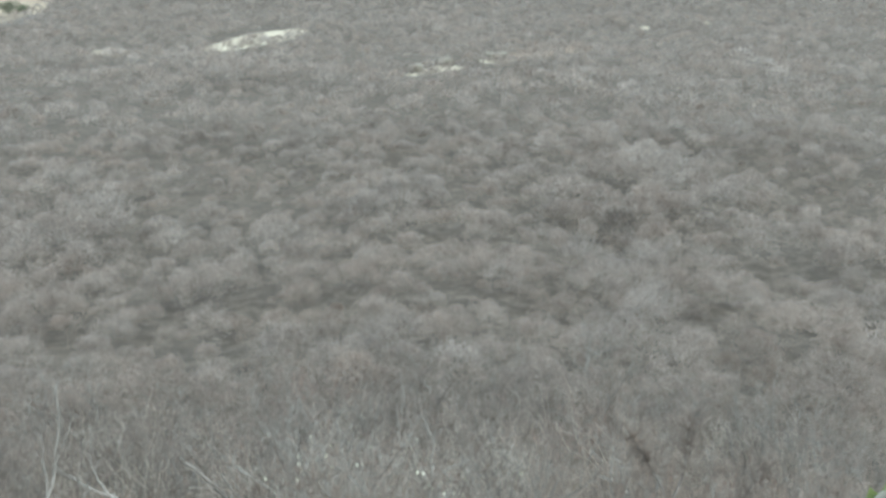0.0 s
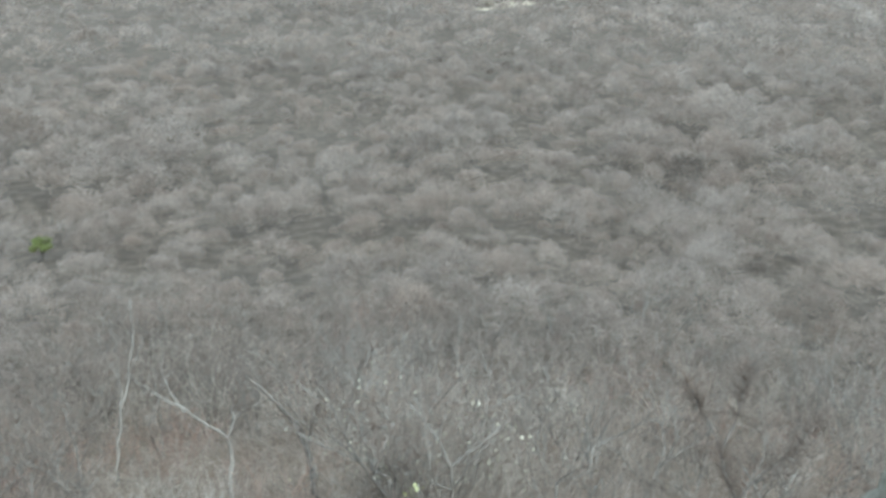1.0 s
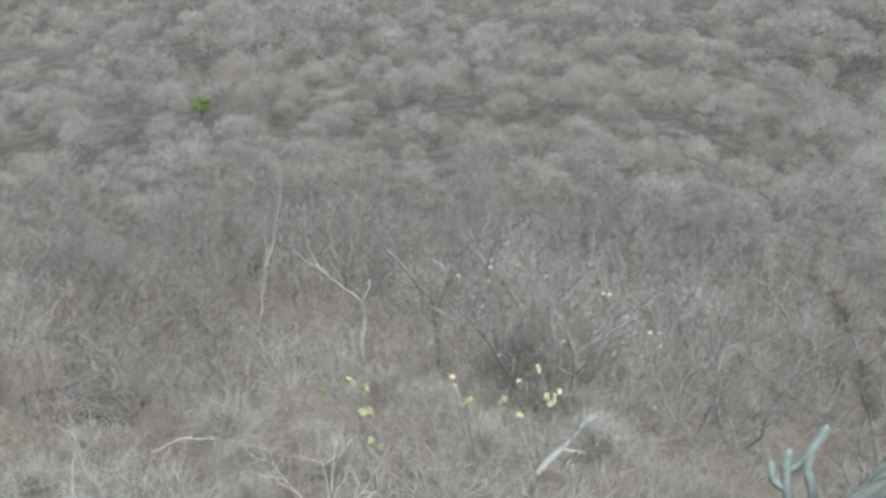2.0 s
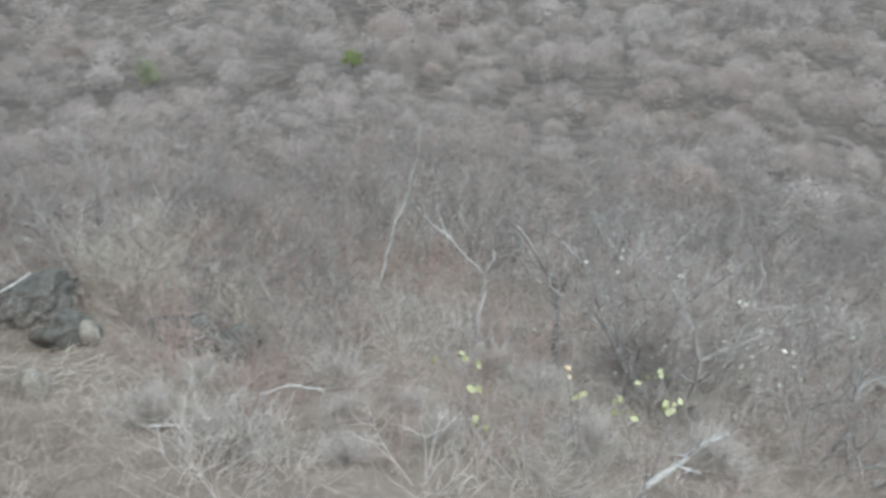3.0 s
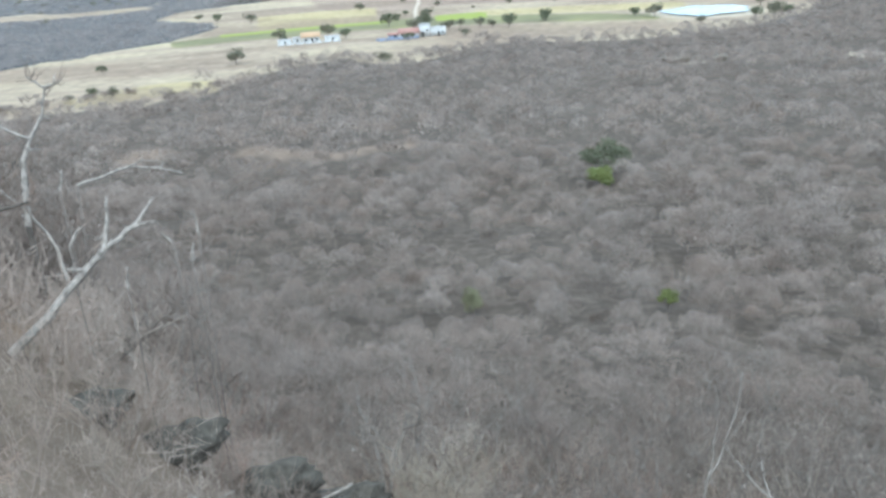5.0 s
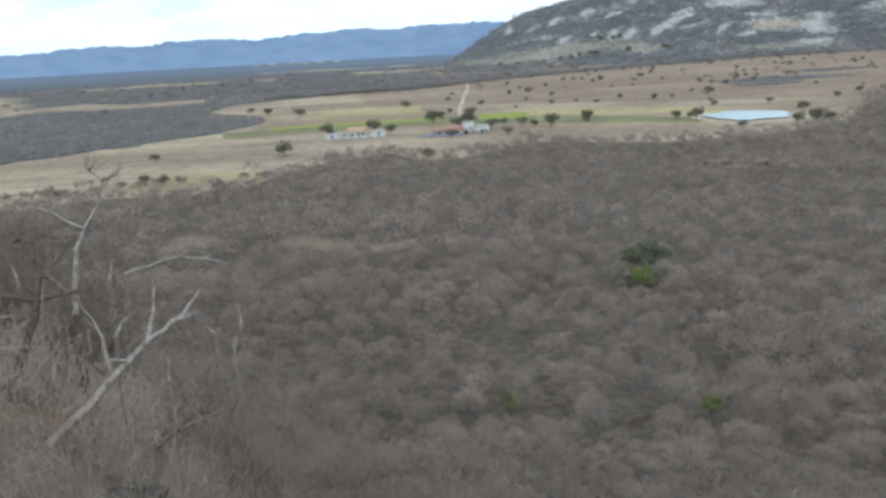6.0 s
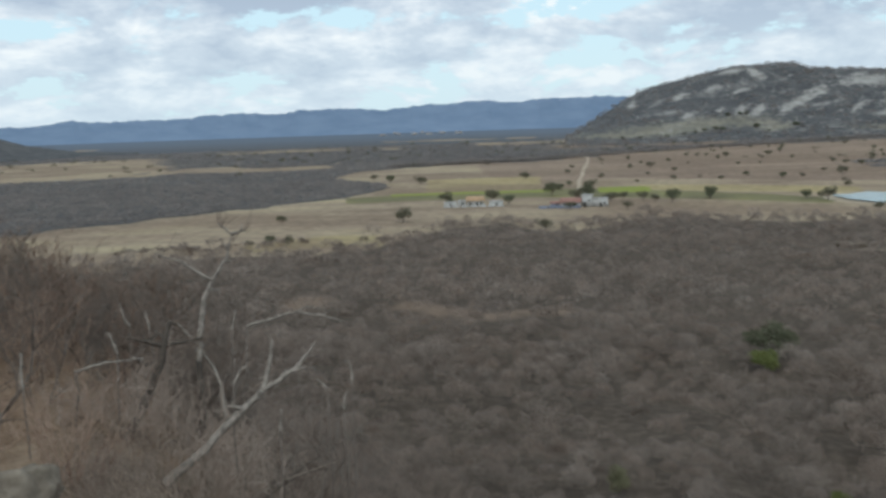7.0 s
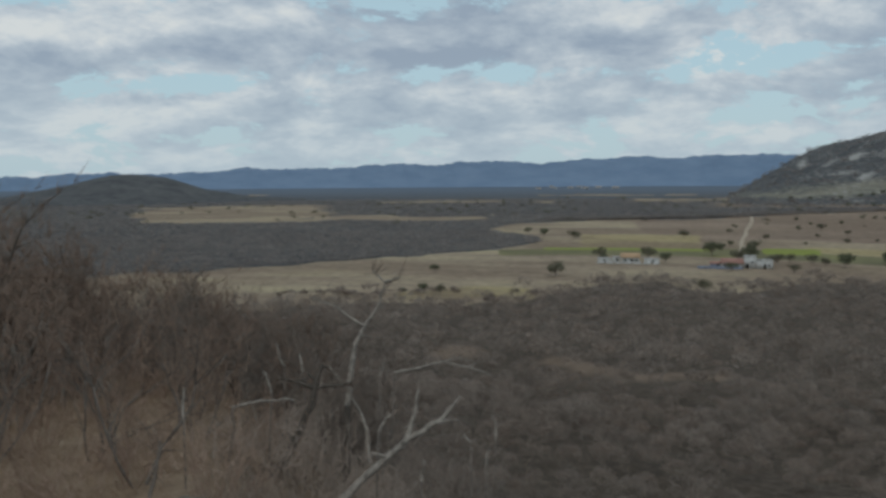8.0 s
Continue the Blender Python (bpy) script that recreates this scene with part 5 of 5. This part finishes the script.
# ---- yellow-leaved saplings ----
M_ORANGE = plain("pale_orange_leaf", (0.42, 0.28, 0.13), (0.58, 0.45, 0.28), 20.0, 0.6, 0.3)
for base, spots in (((2.95, 4.25), ((3.06, 4.62, 28.22), (3.0, 4.59, 28.16), (2.98, 4.37, 27.98), (3.02, 4.85, 28.4), (3.13, 4.71, 28.33), (2.78, 4.96, 28.38))),
                    ((3.80, 3.85), ((3.84, 4.26, 28.39), (3.84, 4.06, 28.24), (3.19, 4.01, 27.81))),
                    ((4.25, 3.35), ((4.12, 3.79, 28.23), (4.2, 3.71, 28.23), (4.38, 3.82, 28.45), (4.52, 3.75, 28.51), (4.44, 3.53, 28.29), (4.51, 3.54, 28.35)))):
    org = np.array([*base, float(height(*base)) - 0.05])
    plant = thing("sapling", org, "leafless sapling with a few yellow-green leaves", "sapling", "yellow-leaved saplings")
    for s in spots:
        q = Soup()
        e = np.array(s) - org
        q.tube([(0, 0, 0), e * 0.4 + rng.normal(0, 0.03, 3) + (0, 0, 0.06), e * 0.8 + (0, 0, 0.03), e], 0.010, 0.004, 4)
        part("stem", q.mesh("stem", M_BARK, True), plant)
    for k, s in enumerate(spots):
        for _ in range(5):
            q = Soup()
            q.leaves(rng, np.array(s)[None] - org + rng.normal(0, 0.034, (1, 3)), 0.066)
            part("leaf", q.mesh("leaf", M_ORANGE if (s[0], s[2]) == (3.84, 28.39) else M_YELLOW), plant)


# pale bushes that keep some small cream leaves
M_CREAM = plain("cream_dry_leaves", (0.34, 0.305, 0.225), (0.50, 0.46, 0.36), 12.0, 0.7, 0.2)
for x, y, tall in ((7.2, 7.3, 2.5), (7.7, 6.8, 2.6), (8.0, 6.3, 2.4), (8.3, 5.5, 1.9), (7.0, 6.8, 1.8), (7.5, 6.1, 1.7)):
    bush = thing("dry_bush", (x, y, float(height(x, y)) - 0.05), "tall leafless bush with scattered small cream leaves", "bush", "cream-leaved bushes")
    v, f = twig_bush(rng, 16, 0.42 * tall, tall, 0.012, 4, 3)
    tagged(part("crown", mesh_object("crown", v, f, M_PALE), bush), kind="stuff")
    tips = v.reshape(-1, 7, 3)[:, 6]
    tips = tips[tips[:, 2] > 0.35 * tall]
    q = Soup()
    q.leaves(rng, tips[rng.integers(0, len(tips), 44)], 0.055)
    tagged(part("leaves", q.mesh("leaves", M_CREAM), bush, "small cream leaves"), kind="stuff")


# ---- green trees and bushes ----
def leafy(rng, R, H, trunk_h, n, leaf, leaf_mat, flat=0.6, lumps=9):
    """A leafy tree: trunk, limbs and a crown of leaves gathered in uneven clumps. Two meshes."""
    wood, crown = Soup(), Soup()
    centres = []
    for k in range(lumps):
        th, u = 2 * np.pi * (k + rng.uniform(0, 0.8)) / lumps, rng.uniform(0.25, 0.85)
        centres.append(np.array([math.cos(th) * R * u, math.sin(th) * R * u, trunk_h + (H - trunk_h) * rng.uniform(0.25, 0.75)]))
    centres.append(np.array([0, 0, H * 0.78]))
    wood.tube([(0, 0, -0.3), (0.05 * R, 0.02, trunk_h * 0.6), (0, 0.03 * R, trunk_h * 1.1)], 0.06 * R + 0.05, 0.035 * R + 0.02, 6)
    for c in centres:
        wood.tube([(0, 0, trunk_h * 0.9), c * 0.5 + (0, 0, trunk_h * 0.35), c], 0.03 * R, 0.008 * R, 4)
        m = n // len(centres)
        p = rng.normal(0, 1, (m, 3))
        p /= np.linalg.norm(p, axis=1)[:, None]
        p *= (rng.uniform(0.2, 1.0, m) ** 0.5)[:, None] * R * rng.uniform(0.34, 0.5)
        p[:, 2] *= flat
        crown.leaves(rng, c + p, leaf)
    return wood.mesh("trunk", M_BARK, True), crown.mesh("crown", leaf_mat)


rng = np.random.default_rng(33)
forms = [leafy(rng, 3.9, 5.8, 1.5, 620, 0.55, M_LEAF if i % 2 else M_LEAF_DRY, 0.8) for i in range(5)]
spots = [(-52, 362, 1.0), (-107, 366, 0.55), (-70, 580, 0.95), (-96, 611, 0.85), (-113, 640, 0.7), (2, 610, 0.9), (16, 473, 1.2), (40, 512, 0.9), (95, 441, 0.9), (104, 707, 0.8),
         (195, 838, 0.8), (231, 827, 0.8), (208, 576, 0.9), (-89, 289, 0.5), (-94, 281, 0.35), (-41, 450, 0.9), (-7, 430, 0.75), (8, 322, 0.7), (73, 422, 1.0), (61, 438, 0.7)]
spots += [(66, 430, 0.6), (94, 436, 0.6), (144, 415, 1.0), (137, 424, 0.7), (190, 384, 0.9), (-82, 286, 0.5), (205, 431, 0.8), (28, 440, 1.0), (34, 452, 1.1), (44, 430, 0.8),
          (52, 446, 0.6), (22, 398, 0.6), (48, 396, 0.6), (-38, 440, 0.5), (-16, 446, 1.0), (150, 372, 0.55), (176, 374, 0.8), (186, 377, 0.7)]
while len(spots) < 112:
    a, r = radians(rng.uniform(2.5, 29)), rng.uniform(520, 1180)
    if r < float(edge_out(np.degrees(a))) - 20:
        spots.append((r * math.sin(a), r * math.cos(a), rng.uniform(0.28, 0.62)))
for k, (x, y, s) in enumerate(spots):
    wood, crown = forms[k % 5]
    tree = thing("tree", (x, y, float(height(x, y))), "round dull-green tree standing in dry pasture", "tree", "trees in the pasture")
    s *= 1.15
    tree.rotation_euler, tree.scale = (0, 0, rng.uniform(0, 6.28)), (s, s, s)
    part("trunk", wood, tree)
    part("crown", crown, tree)
for k, (x, y, z) in enumerate(GREEN):
    wood, crown = forms[2 * (k % 2) + 1]
    s = rng.uniform(0.9, 1.6)
    tree = thing("tree", (x, y, z - 0.6), "dark green tree at the foot of the granite hill", "tree", "trees below the hill")
    tree.rotation_euler, tree.scale = (0, 0, rng.uniform(0, 6.28)), (s, s, s * 0.8)
    part("trunk", wood, tree)
    part("crown", crown, tree)
for x, y, R, H, m, label in ((29.2, 100.9, 3.3, 4.9, M_OLIVE, "dark green leafy tree among bare grey scrub"), (26.9, 96.2, 1.9, 2.3, M_LIME, "bright lime-green bush among bare grey scrub"),
                             (18.05, 48.4, 0.62, 1.8, M_LIME, "small yellow-green bush in grey scrub"), (5.65, 51.0, 0.95, 2.1, M_DULL, "dull olive bush in grey scrub"), (5.40, -0.15, 0.36, 4.0, M_LIME, "fresh green bush behind the rock slab"), (190, 372, 4.0, 5.0, M_LEAF, "dark green tree near the pond")):
    wood, crown = leafy(rng, R, H, H * 0.25, 2400, 0.24 if R > 1.5 else 0.09, m, 0.8)
    tree = thing("green_tree" if H > 4 else "green_bush", (x, y, float(height(x, y))), label, "tree" if H > 4 else "bush")
    part("trunk", wood, tree)
    part("crown", crown, tree)

# ---- pond ----
q = Mat("pale_pond_water", 0.12, 0.5)
q.color(q.ramp(q.noise(0.05, 3.0), [(0.3, (0.29, 0.37, 0.355)), (0.7, (0.35, 0.43, 0.41))]))
q.bump(q.noise(1.4, 3.0), 0.15, 0.03)
th = np.linspace(0, 2 * np.pi, 60, endpoint=False)
rim = 1 + 0.15 * np.sin(2 * th + 1) + 0.09 * np.sin(5 * th) + 0.05 * np.sin(9 * th + 2)
x, y = 172.5 + 18.5 * rim * np.cos(th), 421 + 27 * rim * np.sin(th)
v = np.concatenate([[(172, 421, -7.30)], np.stack([x, y, np.full(60, -7.30)], -1)])
f = np.array([[0, 1 + i, 1 + (i + 1) % 60] for i in range(60)])
tagged(new("water_pond", mesh_object("water_pond", v, f, q.m)), "pale still pond at the edge of the pasture", "pond", kind="structure")

# ---- farm buildings ----
M_WHITE = plain("white_limewash", (0.38, 0.37, 0.35), (0.55, 0.54, 0.52), 0.6, 0.9, 0.15, 0.01, 6)
M_TILE = plain("red_clay_tiles", (0.25, 0.135, 0.11), (0.36, 0.21, 0.175), 0.8, 0.85, 0.2, 0.03, 6)
M_TAN = plain("tan_clay_tiles", (0.34, 0.22, 0.13), (0.47, 0.33, 0.21), 0.8, 0.85, 0.2, 0.03, 6)
M_BLUE = plain("faded_blue_paint", (0.17, 0.19, 0.25), (0.24, 0.265, 0.33), 0.7, 0.8, 0.2)
M_OPEN = plain("dark_opening", (0.03, 0.03, 0.03), (0.05, 0.048, 0.045), 1.0, 0.8, 0.2)


def house(name, label, at, turn, w, d, h, wall, roof, pitch, openings):
    """A farm building with walls, a roof with eaves (or a flat one with a parapet), doors and windows."""
    ob = thing(name, (*at, float(height(*at))), label, "house", "farm buildings")
    ob.rotation_euler = (0, 0, radians(turn))
    q = Soup()
    q.box(-w / 2, -d / 2, -0.4, w / 2, d / 2, h)
    if pitch:
        k = q.n
        rise = pitch * d / 2
        q.add([(-w / 2, -d / 2, h), (-w / 2, d / 2, h), (-w / 2, 0, h + rise), (w / 2, -d / 2, h), (w / 2, d / 2, h), (w / 2, 0, h + rise)], [(0, 2, 1), (3, 4, 5)])
    part("wall", q.mesh("wall", wall), ob)
    q = Soup()
    if pitch:
        e, t = 0.5, 0.16
        for s in (-1, 1):
            y1, z1 = s * (d / 2 + e), h - e * pitch
            v = [(-w / 2 - e, 0, h + rise + t), (w / 2 + e, 0, h + rise + t), (w / 2 + e, y1, z1 + t), (-w / 2 - e, y1, z1 + t), (-w / 2 - e, 0, h + rise), (w / 2 + e, 0, h + rise), (w / 2 + e, y1, z1), (-w / 2 - e, y1, z1)]
            fq = np.array([(0, 1, 2, 3), (4, 7, 6, 5), (3, 2, 6, 7), (0, 3, 7, 4), (1, 5, 6, 2)])
            q.add(v, np.concatenate([fq[:, [0, 1, 2]], fq[:, [0, 2, 3]]]))
    else:
        for x0, y0, x1, y1 in ((-w / 2 - 0.1, -d / 2 - 0.1, w / 2 + 0.1, -d / 2 + 0.15), (-w / 2 - 0.1, d / 2 - 0.15, w / 2 + 0.1, d / 2 + 0.1), (-w / 2 - 0.1, -d / 2 + 0.15, -w / 2 + 0.15, d / 2 - 0.15), (w / 2 - 0.15, -d / 2 + 0.15, w / 2 + 0.1, d / 2 - 0.15)):
            q.box(x0, y0, h + 0.004, x1, y1, h + 0.45)
    part("roof" if pitch else "parapet", q.mesh("roof", roof), ob)
    for kind, x, z, ww, hh in openings:
        q = Soup()
        q.box(x - ww / 2, -d / 2 - 0.03, z, x + ww / 2, -d / 2 + 0.1, z + hh)
        p = part(kind, q.mesh(kind, M_OPEN), ob)
        q = Soup()
        q.box(x - ww / 2 - 0.12, -d / 2 - 0.09, z + hh + 0.004, x + ww / 2 + 0.12, -d / 2 + 0.05, z + hh + 0.14)
        part("lintel", q.mesh("lintel", wall), p)
    return ob


house("barn", "tall white limewashed block building with a flat roof", (31.0, 413), -8, 4.8, 7, 5.2, M_WHITE, M_WHITE, 0, (("door", -0.9, 0, 1.3, 2.3), ("window", 1.1, 2.6, 0.9, 0.9)))
house("shed", "low white limewashed lean-to beside the barn", (37.1, 412.2), -8, 7.2, 6, 3.5, M_WHITE, M_WHITE, 0, (("door", 0.5, 0, 1.1, 2.1), ("window", 2.3, 1.2, 0.9, 0.9)))
house("farmhouse", "long farmhouse with a faded red clay-tile roof", (23.2, 413), -4, 9.4, 8, 2.4, M_WHITE, M_TILE, 0.42, (("door", -1.0, 0, 1.1, 2.1), ("window", -3.2, 0.9, 1.1, 1.0), ("window", 2.6, 0.9, 1.1, 1.0)))
house("shed", "small red-roofed shed at the end of the farmhouse", (15.6, 412), 4, 4.4, 4, 2.0, M_BLUE, M_TILE, 0.30, (("door", 0.8, 0, 0.9, 1.8),))
fence = thing("yard_wall", (17.5, 404.5, float(height(17.5, 404.5))), "low faded-blue yard wall in front of the farmhouse", "wall")
for k in range(5):
    q = Soup()
    q.box(-10 + k * 4.0, -0.15, -0.4, -10 + k * 4.0 + 3.9, 0.15, 1.25)
    part("wall_panel", q.mesh("wall_panel", M_BLUE), fence)
house("cottage", "white cottage with a tan tiled roof", (-24.0, 428), 3, 8.5, 7, 2.9, M_WHITE, M_TAN, 0.5, (("door", 0.6, 0, 1.0, 2.1), ("window", -2.4, 0.9, 1.1, 1.0), ("window", 2.9, 0.9, 1.1, 1.0)))
for x, y, w in ((-36.5, 424, 6.0), (-13.5, 425, 7.0), (-31.0, 430, 4.0)):
    house("outbuilding", "small low white outbuilding by the cottage", (x, y), rng.uniform(-6, 6), w, 4, 2.1, M_WHITE, M_WHITE, 0, (("door", 0.4, 0, 0.9, 1.8),))
wall = thing("yard_wall", (-24.5, 419.5, float(height(-24.5, 419.5))), "low white yard wall in front of the cottage", "wall")
for k in range(7):
    q = Soup()
    q.box(-15 + k * 4.4, -0.15, -0.4, -15 + k * 4.4 + 3.6, 0.15, 1.15)
    part("wall_panel", q.mesh("wall_panel", M_WHITE), wall)
for k in range(12):
    a, r = radians(rng.normal(-6.2, 1.3)), rng.uniform(3200, 3900)
    house("distant_house", "tiny white house of a far village", (r * math.sin(a), r * math.cos(a)), rng.uniform(-20, 20), rng.uniform(8, 26), 10, rng.uniform(3.5, 6), M_WHITE, M_TAN, 0.3, (("door", 0, 0, 2, 3),))

# a line of brown bushes along the near side of the pasture
u = rng.uniform(0, 1, 46)
X, Y = -128 + 52 * u + rng.normal(0, 1.5, 46), 258 + 34 * u + rng.normal(0, 2.5, 46)
thicket("pasture_bushes", "line of brown leafless bushes along the dry pasture", rng, X, Y, [blades(rng, 70, 2.2, 2.6, 1.0, 0.22, 0.05, 3) for _ in range(4)], rng.uniform(0.5, 1.2, 46), M_TWIG)

# bushes scattered over the far plain
X, Y = scatter(rng, -44, 34, 780, 1750, 30)
k = rng.uniform(0, 1, len(X)) < 0.2
X, Y = X[k], Y[k]
thicket("distant_bushes", "scattered dark bushes on the far plain", rng, X, Y, [blades(rng, 24, 3.6, 3.8, 1.8, 0.9, 0.05, 3) for _ in range(4)], rng.uniform(0.5, 1.5, len(X)), M_LEAF_DRY)
